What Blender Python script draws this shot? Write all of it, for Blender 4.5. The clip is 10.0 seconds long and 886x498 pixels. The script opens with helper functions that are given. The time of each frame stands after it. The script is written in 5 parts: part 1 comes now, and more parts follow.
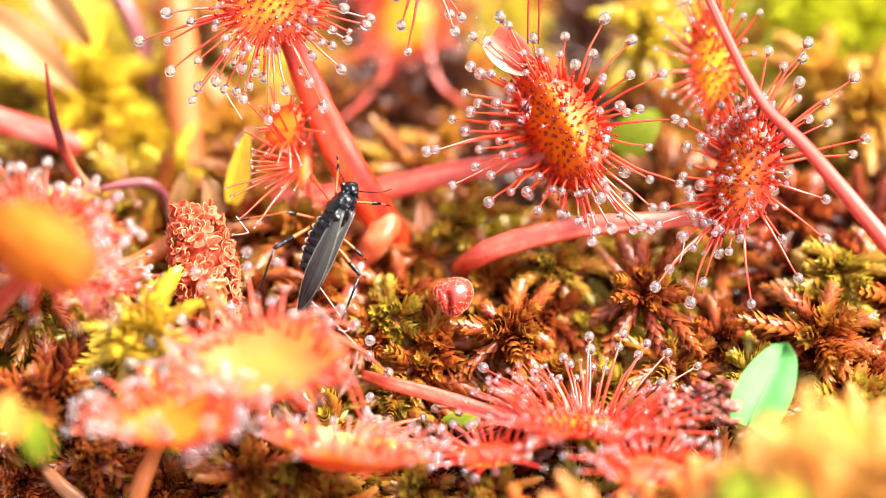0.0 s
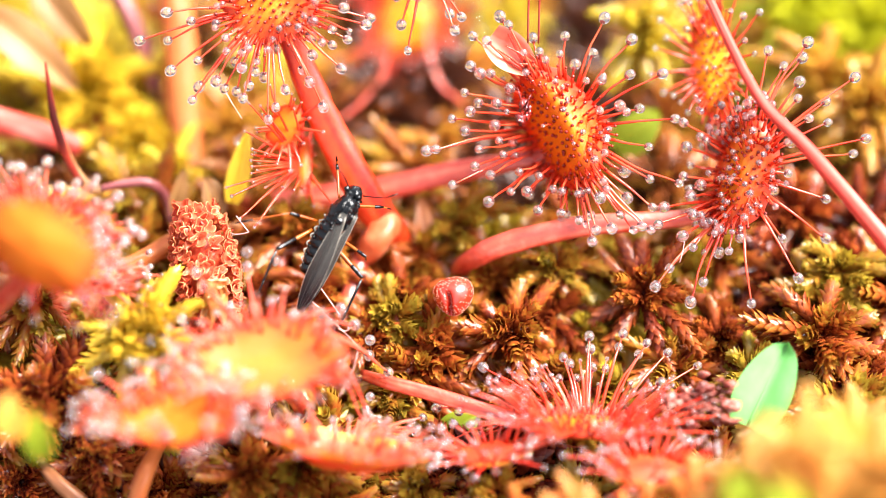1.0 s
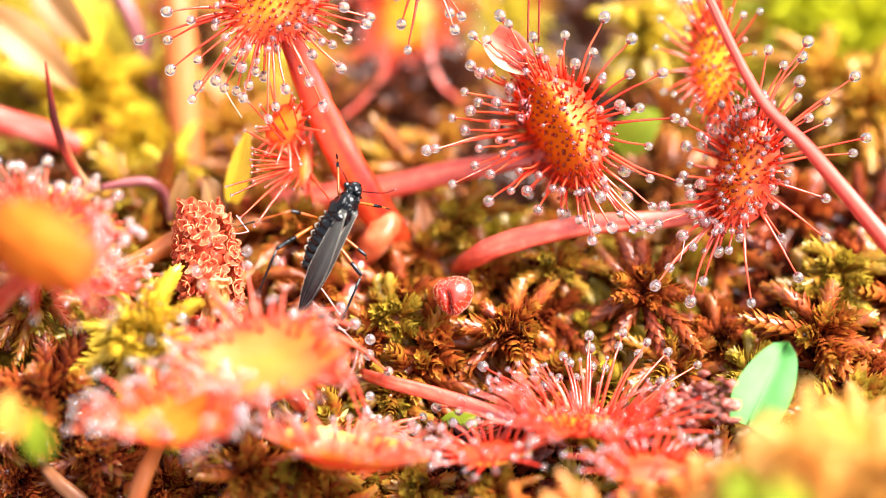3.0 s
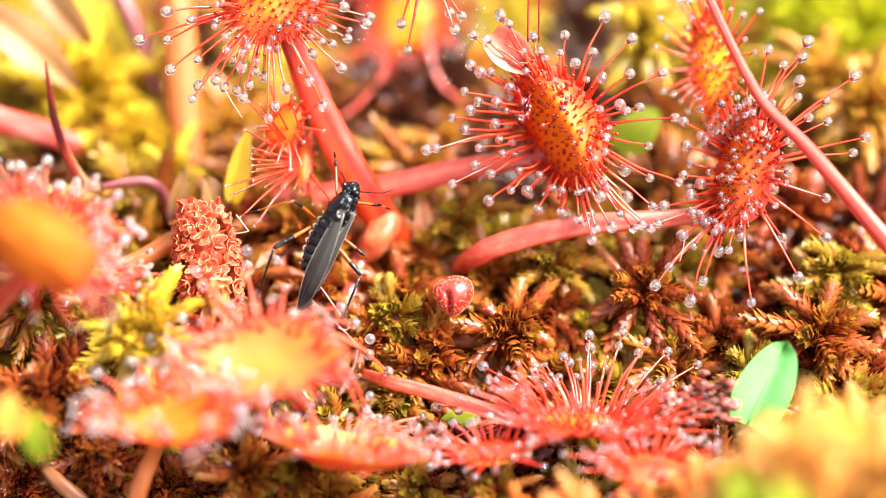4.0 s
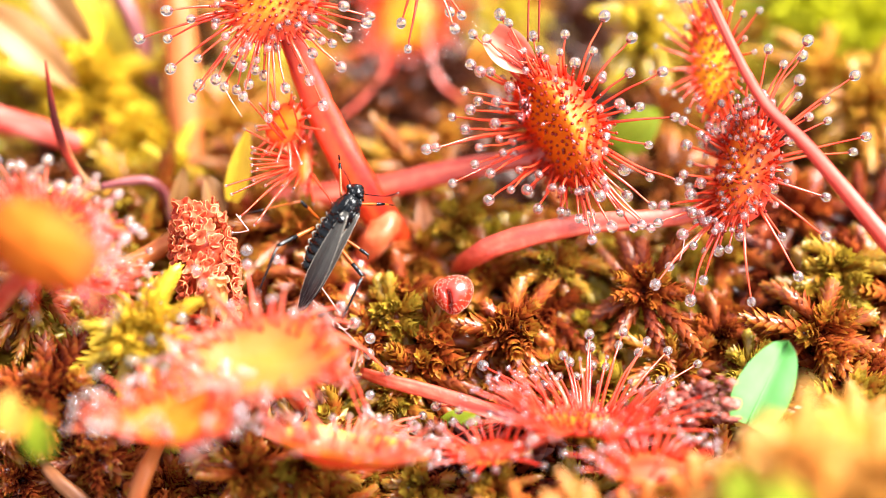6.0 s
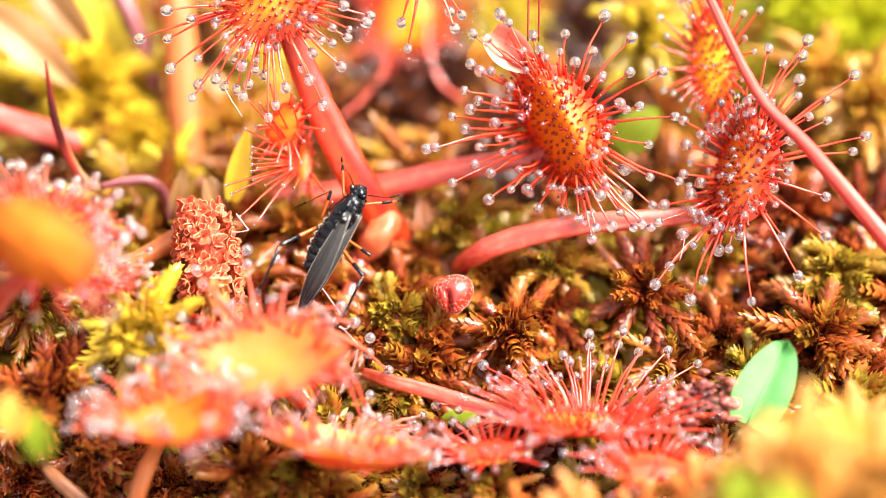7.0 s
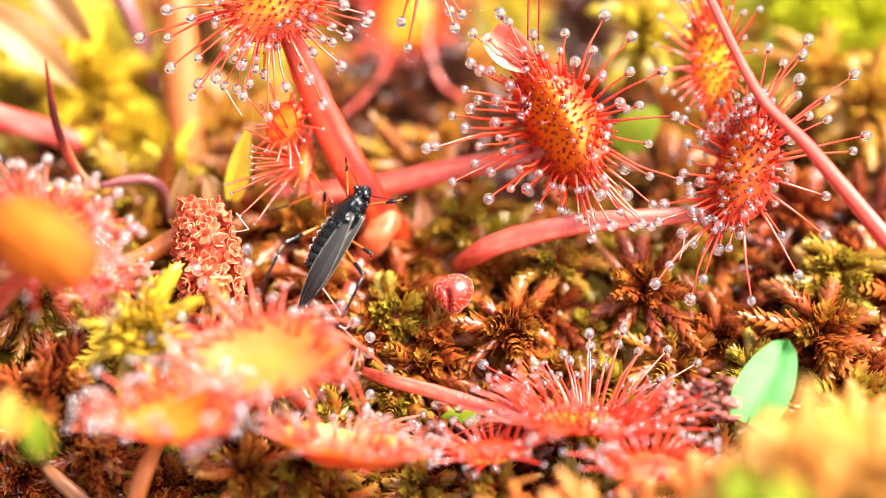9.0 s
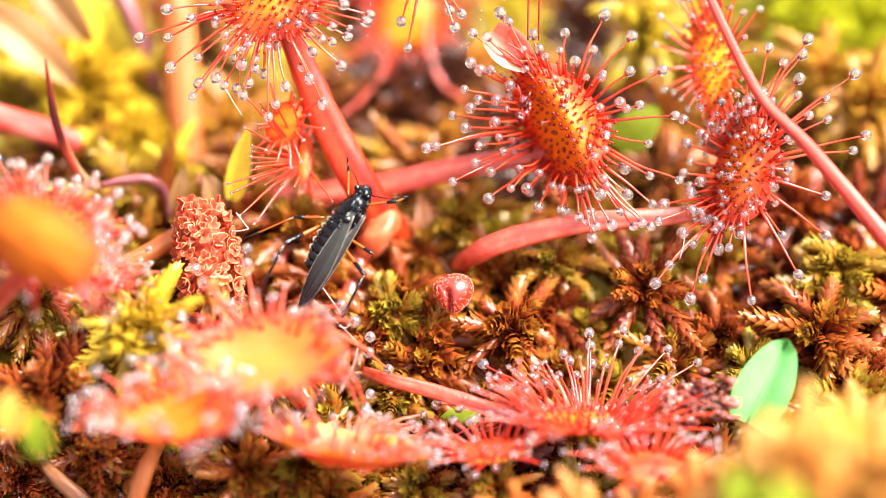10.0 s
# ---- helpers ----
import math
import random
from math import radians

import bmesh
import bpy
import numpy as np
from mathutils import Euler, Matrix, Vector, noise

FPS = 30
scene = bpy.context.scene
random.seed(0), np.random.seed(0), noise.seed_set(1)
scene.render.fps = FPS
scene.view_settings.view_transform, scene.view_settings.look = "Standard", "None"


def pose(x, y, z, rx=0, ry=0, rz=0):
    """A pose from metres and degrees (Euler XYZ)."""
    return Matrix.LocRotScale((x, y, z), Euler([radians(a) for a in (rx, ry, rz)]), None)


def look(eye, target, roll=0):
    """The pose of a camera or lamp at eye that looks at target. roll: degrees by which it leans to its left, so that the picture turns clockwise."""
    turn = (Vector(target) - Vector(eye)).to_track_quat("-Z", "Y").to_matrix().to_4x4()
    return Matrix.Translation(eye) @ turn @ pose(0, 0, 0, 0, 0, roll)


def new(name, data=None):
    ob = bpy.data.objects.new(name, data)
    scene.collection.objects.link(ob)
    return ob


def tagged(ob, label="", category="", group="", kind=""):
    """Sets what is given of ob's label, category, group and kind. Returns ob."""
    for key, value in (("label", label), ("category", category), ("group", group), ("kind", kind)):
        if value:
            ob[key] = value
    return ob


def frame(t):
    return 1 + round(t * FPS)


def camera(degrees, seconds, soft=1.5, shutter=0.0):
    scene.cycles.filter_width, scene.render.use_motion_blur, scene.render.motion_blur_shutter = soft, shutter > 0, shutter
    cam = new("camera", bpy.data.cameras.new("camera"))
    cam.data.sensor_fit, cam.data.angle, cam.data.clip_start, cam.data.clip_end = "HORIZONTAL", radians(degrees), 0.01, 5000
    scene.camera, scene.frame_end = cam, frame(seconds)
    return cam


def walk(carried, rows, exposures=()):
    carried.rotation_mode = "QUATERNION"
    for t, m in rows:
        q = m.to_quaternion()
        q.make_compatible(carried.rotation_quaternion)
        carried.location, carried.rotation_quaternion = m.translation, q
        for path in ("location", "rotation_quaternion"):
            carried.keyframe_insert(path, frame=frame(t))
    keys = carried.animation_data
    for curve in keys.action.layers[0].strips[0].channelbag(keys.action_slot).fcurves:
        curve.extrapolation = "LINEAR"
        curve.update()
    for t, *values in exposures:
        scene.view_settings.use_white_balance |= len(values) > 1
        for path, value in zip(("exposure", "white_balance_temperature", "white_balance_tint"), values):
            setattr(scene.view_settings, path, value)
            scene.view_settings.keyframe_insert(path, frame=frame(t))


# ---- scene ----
# A bog bank a few centimetres wide. Sizes below are in millimetres; part() turns them into metres.
MM = 0.001
TILT = radians(55)
ST, CT = math.sin(TILT), math.cos(TILT)
REACH = 141.8


def bank(u, v, h=0.0):
    """A place by the bank's own axes, in mm: u across it, v up along it, h out of it."""
    return Vector((u, v * ST - h * CT, v * CT + h * ST))


BANK = Matrix(((1, 0, 0), (0, ST, -CT), (0, CT, ST)))

# ---- camera ----
cam = camera(20, 10.0, soft=0.65)
cam.data.dof.use_dof = True
cam.data.dof.focus_distance = REACH * MM
cam.data.dof.aperture_fstop = 10.0
eye = bank(0, 0, REACH) * MM
walk(cam, [(0.0, look(eye, bank(0, 0.09, 0) * MM)), (10.0, look(eye, bank(0, -0.11, 0) * MM))],
     exposures=[(0.0, 2.27), (4.0, 2.21), (10.0, 2.19)])

# ---- light: a bright, thin overcast ----
world = bpy.data.worlds.new("sky")
scene.world = world
world.use_nodes = True
wn, wl = world.node_tree.nodes, world.node_tree.links
sky = wn.new("ShaderNodeTexSky")
sky.sky_type, sky.sun_disc = "NISHITA", False
sky.sun_elevation, sky.sun_rotation = radians(54), radians(75)
sky.dust_density, sky.air_density = 4.0, 1.0
pale = wn.new("ShaderNodeHueSaturation")
pale.inputs["Saturation"].default_value = 0.35
wl.new(sky.outputs[0], pale.inputs["Color"])
wl.new(pale.outputs[0], wn["Background"].inputs["Color"])
wn["Background"].inputs["Strength"].default_value = 0.10
sun = new("sun", bpy.data.lights.new("sun", "SUN"))
sun.data.energy, sun.data.angle, sun.data.color = 3.8, radians(34), (1.0, 0.97, 0.92)
sun.matrix_world = look((0.55, 0.15, 0.8), (0, 0, 0))


# ---- materials ----
def shader(name, rough=0.5, spec=0.5):
    m = bpy.data.materials.new(name)
    m.use_nodes = True
    b = m.node_tree.nodes["Principled BSDF"]
    b.inputs["Roughness"].default_value = rough
    b.inputs["Specular IOR Level"].default_value = spec
    return m, m.node_tree.nodes, m.node_tree.links, b


def ramp_of(nodes, stops):
    r = nodes.new("ShaderNodeValToRGB")
    while len(r.color_ramp.elements) < len(stops):
        r.color_ramp.elements.new(0.5)
    for e, (at, col) in zip(r.color_ramp.elements, stops):
        e.position, e.color = at, (*col, 1)
    return r


def plant(name, stops, rough=0.4, scale=900.0, attribute="", grain=0.35, through_light=0.35, bump=0.25, spec=0.5, fine=4.0):
    """Plant tissue: a colour ramp over noise, or over an attribute of the mesh plus noise; part of the light goes through."""
    m, n, l, b = shader(name, rough, spec)
    co = n.new("ShaderNodeTexCoord")
    tex = n.new("ShaderNodeTexNoise")
    tex.inputs["Scale"].default_value = scale
    tex.inputs["Detail"].default_value = 5
    l.new(co.outputs["Object"], tex.inputs["Vector"])
    ramp = ramp_of(n, stops)
    if attribute:
        at = n.new("ShaderNodeAttribute")
        at.attribute_name = attribute
        shift = n.new("ShaderNodeMath")
        shift.operation = "MULTIPLY_ADD"
        l.new(tex.outputs["Fac"], shift.inputs[0])
        shift.inputs[1].default_value = grain
        less = n.new("ShaderNodeMath")
        less.operation = "SUBTRACT"
        l.new(at.outputs["Fac"], less.inputs[0])
        less.inputs[1].default_value = grain * 0.5
        l.new(less.outputs[0], shift.inputs[2])
        l.new(shift.outputs[0], ramp.inputs[0])
    else:
        info = n.new("ShaderNodeObjectInfo")
        isl = n.new("ShaderNodeMath")
        isl.operation = "MULTIPLY_ADD"
        l.new(info.outputs["Random"], isl.inputs[0])
        isl.inputs[1].default_value = 0.3
        l.new(tex.outputs["Fac"], isl.inputs[2])
        less = n.new("ShaderNodeMath")
        less.operation = "SUBTRACT"
        l.new(isl.outputs[0], less.inputs[0])
        less.inputs[1].default_value = 0.15
        l.new(less.outputs[0], ramp.inputs[0])
    l.new(ramp.outputs[0], b.inputs["Base Color"])
    tex2 = n.new("ShaderNodeTexNoise")
    tex2.inputs["Scale"].default_value = scale * fine
    l.new(co.outputs["Object"], tex2.inputs["Vector"])
    bp = n.new("ShaderNodeBump")
    bp.inputs["Strength"].default_value = bump
    bp.inputs["Distance"].default_value = 0.00008
    l.new(tex2.outputs["Fac"], bp.inputs["Height"])
    l.new(bp.outputs[0], b.inputs["Normal"])
    if through_light:
        tr = n.new("ShaderNodeBsdfTranslucent")
        l.new(ramp.outputs[0], tr.inputs["Color"])
        mix = n.new("ShaderNodeMixShader")
        mix.inputs[0].default_value = through_light
        l.new(b.outputs[0], mix.inputs[1])
        l.new(tr.outputs[0], mix.inputs[2])
        l.new(mix.outputs[0], n["Material Output"].inputs[0])
    return m


def glassy(name, color=(1, 1, 1), ior=1.36, rough=0.0, sky_white=0.0):
    m, n, l, b = shader(name, rough)
    b.inputs["Base Color"].default_value = (*color, 1)
    b.inputs["Transmission Weight"].default_value = 1.0
    b.inputs["IOR"].default_value = ior
    # plain white scatter, standing in for the sky light a drop refracts
    if sky_white:
        tr = n.new("ShaderNodeBsdfTranslucent")
        df = n.new("ShaderNodeBsdfDiffuse")
        both = n.new("ShaderNodeMixShader")
        both.inputs[0].default_value = 0.4
        for s in (tr, df):
            s.inputs["Color"].default_value = (0.98, 0.95, 0.94, 1)
        l.new(tr.outputs[0], both.inputs[1])
        l.new(df.outputs[0], both.inputs[2])
        mix = n.new("ShaderNodeMixShader")
        mix.inputs[0].default_value = sky_white
        l.new(b.outputs[0], mix.inputs[1])
        l.new(both.outputs[0], mix.inputs[2])
        l.new(mix.outputs[0], n["Material Output"].inputs[0])
    return m


# The white share and the coat lighten the drops in place of refracted sky.
DROP = glassy("clear_slime", (1.0, 0.99, 0.99), ior=1.56, sky_white=0.08)
skin = DROP.node_tree.nodes["Principled BSDF"]
skin.inputs["Coat Weight"].default_value, skin.inputs["Coat Roughness"].default_value = 1.0, 0.05
BLADE = plant("sundew_blade", [(0.0, (0.86, 0.22, 0.006)), (0.4, (0.86, 0.18, 0.006)), (0.8, (0.83, 0.08, 0.010)), (1.0, (0.78, 0.035, 0.010))],
              rough=0.42, spec=0.3, attribute="edge", grain=0.4, scale=1800)
GOLDBLADE = plant("sundew_blade_golden", [(0.0, (0.86, 0.40, 0.012)), (0.5, (0.88, 0.30, 0.010)), (0.85, (0.84, 0.13, 0.012)), (1.0, (0.78, 0.05, 0.012))],
                  rough=0.42, spec=0.3, attribute="edge", grain=0.4, scale=1500)
YELBLADE = plant("sundew_blade_yellow", [(0.0, (0.66, 0.205, 0.014)), (0.6, (0.66, 0.155, 0.014)), (0.9, (0.68, 0.08, 0.015)), (1.0, (0.70, 0.05, 0.02))],
                 rough=0.28, attribute="edge", grain=0.4, scale=500, spec=1.0, bump=0.6)
REDBLADE = plant("sundew_blade_red", [(0.0, (0.84, 0.26, 0.012)), (0.45, (0.82, 0.15, 0.015)), (1.0, (0.76, 0.045, 0.015))],
                 rough=0.3, attribute="edge", grain=0.5, scale=1500)
RIMBLADE = plant("sundew_blade_back", [(0.0, (0.76, 0.05, 0.02)), (0.7, (0.80, 0.10, 0.025)), (0.88, (0.84, 0.28, 0.03)), (1.0, (0.86, 0.42, 0.03))],
                 rough=0.4, attribute="edge", grain=0.4, scale=700)
ORANGEBLADE = plant("sundew_blade_orange", [(0.0, (0.70, 0.18, 0.014)), (0.7, (0.70, 0.15, 0.014)), (1.0, (0.72, 0.08, 0.015))],
                    rough=0.5, attribute="edge", grain=0.4, scale=700, spec=0.2)
HAIR = plant("sundew_tentacle", [(0.25, (0.78, 0.035, 0.014)), (0.7, (0.86, 0.13, 0.055))], rough=0.2, spec=0.8, scale=700, through_light=0.4)
PALEHAIR = plant("sundew_tentacle_pale", [(0.25, (0.80, 0.07, 0.035)), (0.7, (0.86, 0.22, 0.13))], rough=0.3, scale=700, through_light=0.4)
GLAND = plant("sundew_gland", [(0.3, (0.13, 0.006, 0.004)), (0.8, (0.33, 0.018, 0.008))], rough=0.08, through_light=0.1, spec=0.6)
STALK = plant("sundew_petiole", [(0.1, (0.50, 0.032, 0.018)), (0.5, (0.70, 0.085, 0.042)), (0.9, (0.80, 0.21, 0.13))], spec=1.0, rough=0.32, scale=1300, bump=0.5, through_light=0.3, attribute="streak", grain=0.8)
REDSTALK = plant("sundew_petiole_red", [(0.1, (0.48, 0.014, 0.005)), (0.9, (0.80, 0.085, 0.018))], rough=0.35, scale=1300, through_light=0.35, attribute="streak", grain=0.8)
PINKSTALK = plant("flower_stalk", [(0.1, (0.50, 0.04, 0.032)), (0.5, (0.64, 0.085, 0.062)), (0.9, (0.76, 0.20, 0.16))], rough=0.5, spec=0.2, scale=700, through_light=0.25, attribute="streak", grain=0.4)
MOSS = plant("bog_moss", [(0.0, (0.03, 0.006, 0.004)), (0.16, (0.19, 0.026, 0.009)), (0.32, (0.40, 0.085, 0.017)), (0.48, (0.38, 0.18, 0.02)),
                          (0.64, (0.38, 0.26, 0.03)), (0.82, (0.58, 0.42, 0.03)), (1.0, (0.72, 0.50, 0.03))],
             rough=0.2, attribute="tint", grain=0.3, scale=1600, through_light=0.33, bump=0.5, spec=0.6)
PEACH = plant("peach_moss", [(0.0, (0.60, 0.15, 0.03)), (0.5, (0.74, 0.38, 0.09)), (1.0, (0.76, 0.50, 0.12))], rough=0.35, attribute="tint", grain=0.5, scale=900, through_light=0.5)
GOLDMOSS = plant("golden_moss", [(0.0, (0.06, 0.016, 0.008)), (0.2, (0.34, 0.09, 0.02)), (0.4, (0.50, 0.23, 0.03)), (0.65, (0.52, 0.37, 0.035)), (1.0, (0.50, 0.46, 0.03))],
                 rough=0.3, attribute="tint", grain=0.3, scale=1200, through_light=0.3)
GOLDTUFT = plant("yellow_moss", [(0.0, (0.50, 0.30, 0.03)), (0.5, (0.72, 0.50, 0.04)), (1.0, (0.84, 0.66, 0.06))], rough=0.3, attribute="tint", grain=0.5, scale=900, through_light=0.4)
LIMEMOSS = plant("lime_moss", [(0.0, (0.26, 0.30, 0.012)), (0.5, (0.46, 0.48, 0.02)), (1.0, (0.62, 0.60, 0.03))], rough=0.35, attribute="tint", grain=0.5, scale=900, through_light=0.35)
# Peat taken down to near black: the gaps' deep shade is in its colour.
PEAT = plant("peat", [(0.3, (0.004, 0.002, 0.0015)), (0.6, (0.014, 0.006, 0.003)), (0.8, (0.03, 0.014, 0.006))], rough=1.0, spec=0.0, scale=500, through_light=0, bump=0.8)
BLACK = plant("black_cuticle", [(0.3, (0.0008, 0.001, 0.0014)), (0.8, (0.004, 0.005, 0.0065))], rough=0.11, scale=2600, through_light=0, bump=1.0, spec=0.36, fine=1.4)
AMBER = plant("amber_leg", [(0.3, (0.28, 0.05, 0.003)), (0.8, (0.44, 0.105, 0.007))], rough=0.3, scale=2000, through_light=0.2)
WING = plant("smoky_wing", [(0.0, (0.085, 0.08, 0.07)), (0.4, (0.045, 0.04, 0.036)), (0.75, (0.014, 0.010, 0.011)), (1.0, (0.014, 0.008, 0.009))], rough=0.22, attribute="span", grain=0.45,
             scale=700, through_light=0.3, bump=0.9, spec=0.4, fine=1.5)
PALEVEIN = plant("wing_edge", [(0.3, (0.16, 0.14, 0.11)), (0.8, (0.36, 0.32, 0.27))], rough=0.3, through_light=0)
VEIN = plant("wing_vein", [(0.3, (0.02, 0.017, 0.015)), (0.8, (0.09, 0.08, 0.07))], rough=0.3, through_light=0)
GREEN = plant("green_leaf", [(0.2, (0.17, 0.52, 0.13)), (0.8, (0.32, 0.68, 0.26))], rough=0.35, scale=500, through_light=0.3)
LIME = plant("lime_leaf", [(0.2, (0.17, 0.23, 0.010)), (0.8, (0.32, 0.34, 0.016))], rough=0.5, scale=300, through_light=0.35, spec=0.25)
LEMON = plant("lemon_leaf", [(0.2, (0.82, 0.58, 0.03)), (0.8, (0.88, 0.70, 0.06))], rough=0.4, scale=300, through_light=0.4)
YELLOW = plant("yellow_leaf", [(0.2, (0.70, 0.25, 0.03)), (0.55, (0.74, 0.34, 0.045)), (0.85, (0.70, 0.42, 0.06))], rough=0.4, scale=300, through_light=0.4)
STRAW = plant("dry_straw", [(0.1, (0.20, 0.085, 0.022)), (0.9, (0.40, 0.20, 0.065))], rough=0.5, scale=500, through_light=0.25, attribute="streak", grain=0.5)
BROWNSTEM = plant("brown_stem", [(0.1, (0.16, 0.05, 0.02)), (0.6, (0.34, 0.12, 0.045)), (0.95, (0.52, 0.25, 0.11))], rough=0.4, scale=700, through_light=0.1, attribute="streak", grain=0.6)
ORANGE = plant("orange_stem", [(0.1, (0.48, 0.10, 0.02)), (0.9, (0.62, 0.20, 0.05))], rough=0.45, scale=400, through_light=0.25, attribute="streak", grain=0.5)
PURPLE = plant("purple_stem", [(0.2, (0.13, 0.022, 0.025)), (0.8, (0.32, 0.10, 0.10))], rough=0.4, scale=600, through_light=0.1, attribute="streak", grain=0.5)
DARKRED = plant("dark_red_blade", [(0.3, (0.05, 0.004, 0.003)), (0.75, (0.28, 0.022, 0.009))], rough=0.5, spec=0.2, scale=900, through_light=0.15, attribute="streak", grain=0.5)
CRINKLE = plant("crinkled_leaf", [(0.2, (0.42, 0.035, 0.018)), (0.5, (0.58, 0.085, 0.035)), (0.8, (0.66, 0.17, 0.08))], rough=0.4, spec=0.35, scale=1100, through_light=0.35)
BUDRED = plant("bud_red", [(0.2, (0.34, 0.010, 0.005)), (0.8, (0.60, 0.032, 0.012))], rough=0.22, spec=0.9, scale=900, through_light=0.15)
PALEDOT = plant("pale_dot", [(0.2, (0.85, 0.32, 0.20)), (0.8, (0.9, 0.50, 0.38))], rough=0.3, through_light=0.2)
SALMON = plant("salmon_bud", [(0.2, (0.56, 0.06, 0.02)), (0.5, (0.64, 0.12, 0.04)), (0.8, (0.70, 0.24, 0.11))], rough=0.35, scale=700, through_light=0.3, bump=0.5)
PALEBUD = plant("pale_bud", [(0.2, (0.66, 0.13, 0.045)), (0.7, (0.80, 0.30, 0.13))], rough=0.3, scale=500, through_light=0.3)
CURLTIP = plant("curled_tip", [(0.0, (0.70, 0.10, 0.05)), (0.6, (0.80, 0.26, 0.17)), (1.0, (0.86, 0.48, 0.36))], rough=0.2, attribute="edge", grain=0.5, scale=900, through_light=0.35, spec=1.0)
PAPER = plant("papery_leaf", [(0.1, (0.44, 0.10, 0.025)), (0.6, (0.60, 0.24, 0.06)), (0.95, (0.74, 0.50, 0.25))], rough=0.45, scale=900, through_light=0.4, attribute="streak", grain=0.5)
DARKSCRAP = plant("dark_scrap", [(0.3, (0.06, 0.004, 0.004)), (0.8, (0.25, 0.015, 0.01))], rough=0.15, scale=2000, through_light=0, bump=0.6)
THREAD = plant("pale_thread", [(0.2, (0.66, 0.30, 0.24)), (0.8, (0.80, 0.52, 0.45))], rough=0.25, through_light=0.3)
CRUMB = plant("dark_crumb", [(0.2, (0.09, 0.012, 0.010)), (0.5, (0.28, 0.055, 0.038)), (0.85, (0.52, 0.26, 0.20))], rough=0.35, scale=1800, through_light=0.1, bump=0.6)

for wet in (BUDRED, STALK, REDSTALK, HAIR, DARKSCRAP, YELBLADE):
    skin = wet.node_tree.nodes["Principled BSDF"]
    skin.inputs["Coat Weight"].default_value, skin.inputs["Coat Roughness"].default_value = 0.6, 0.14


# ---- shape helpers, in millimetres ----
class Geo:
    """Points and faces, gathered piece by piece."""

    def __init__(self):
        self.v, self.f, self.a = [], [], []

    def add(self, verts, faces, value=0.0):
        o = len(self.v)
        self.v.extend(tuple(p) for p in verts)
        self.f.extend(tuple(i + o for i in q) for q in faces)
        self.a.extend(value if isinstance(value, list) else [value] * len(verts))
        return self

    def mesh(self, name, attribute=""):
        me = bpy.data.meshes.new(name)
        me.from_pydata([(x * MM, y * MM, z * MM) for x, y, z in self.v], [], self.f)
        me.polygons.foreach_set("use_smooth", [True] * len(self.f))
        if attribute:
            at = me.attributes.new(attribute, "FLOAT", "POINT")
            at.data.foreach_set("value", self.a)
        me.update()
        return me


def thing(name, at, label, category, group="", turned=True):
    ob = new(name)
    m = BANK.to_4x4() if turned else Matrix.Identity(4)
    ob.matrix_world = Matrix.Translation(at * MM) @ m
    return tagged(ob, label, category, group)


def part(name, geo, material, parent, label="", attribute=""):
    ob = new(name, geo if isinstance(geo, bpy.types.Mesh) else geo.mesh(name, attribute))
    if not ob.data.materials:
        ob.data.materials.append(material)
    ob.parent = parent
    return tagged(ob, label)


def smooth(points, n):
    """n points along a smooth line through the given ones."""
    p = [Vector(q) for q in points]
    if len(p) == 2:
        return [p[0].lerp(p[1], i / (n - 1)) for i in range(n)]
    ext = [2 * p[0] - p[1], *p, 2 * p[-1] - p[-2]]
    out = []
    for i in range(n):
        x = i / (n - 1) * (len(p) - 1)
        k = min(int(x), len(p) - 2)
        t = x - k
        a, b, c, d = ext[k:k + 4]
        out.append(0.5 * (2 * b + (c - a) * t + (2 * a - 5 * b + 4 * c - d) * t * t + (3 * b - a - 3 * c + d) * t ** 3))
    return out


def value_at(rs, t):
    x = t * (len(rs) - 1)
    k = min(int(x), len(rs) - 2)
    return rs[k] + (rs[k + 1] - rs[k]) * (x - k)


def tube(geo, points, radii, n=10, seg=7, flat=1.0, face=(0, 0, 1), value=0.0, rough=0.0):
    """A round or flattened tube along a smooth line; flat: thickness over width, thin along face."""
    line = smooth(points, n)
    verts, faces = [], []
    for i, p in enumerate(line):
        d = (line[min(i + 1, n - 1)] - line[max(i - 1, 0)]).normalized()
        side = d.cross(Vector(face))
        side = side.normalized() if side.length > 1e-4 else d.orthogonal().normalized()
        up = side.cross(d).normalized()
        r = value_at(radii, i / (n - 1))
        for k in range(seg):
            w = 2 * math.pi * k / seg
            q = 1 + (rough * noise.noise(Vector((p.x * 1.3, p.y * 1.3, k * 3.1))) if rough else 0)
            verts.append(p + (side * math.cos(w) + up * math.sin(w) * flat) * r * q)
    for i in range(n - 1):
        for k in range(seg):
            j = (k + 1) % seg
            faces.append((i * seg + k, i * seg + j, (i + 1) * seg + j, (i + 1) * seg + k))
    faces.append(tuple(range(seg - 1, -1, -1)))
    faces.append(tuple((n - 1) * seg + k for k in range(seg)))
    return geo.add(verts, faces, value)


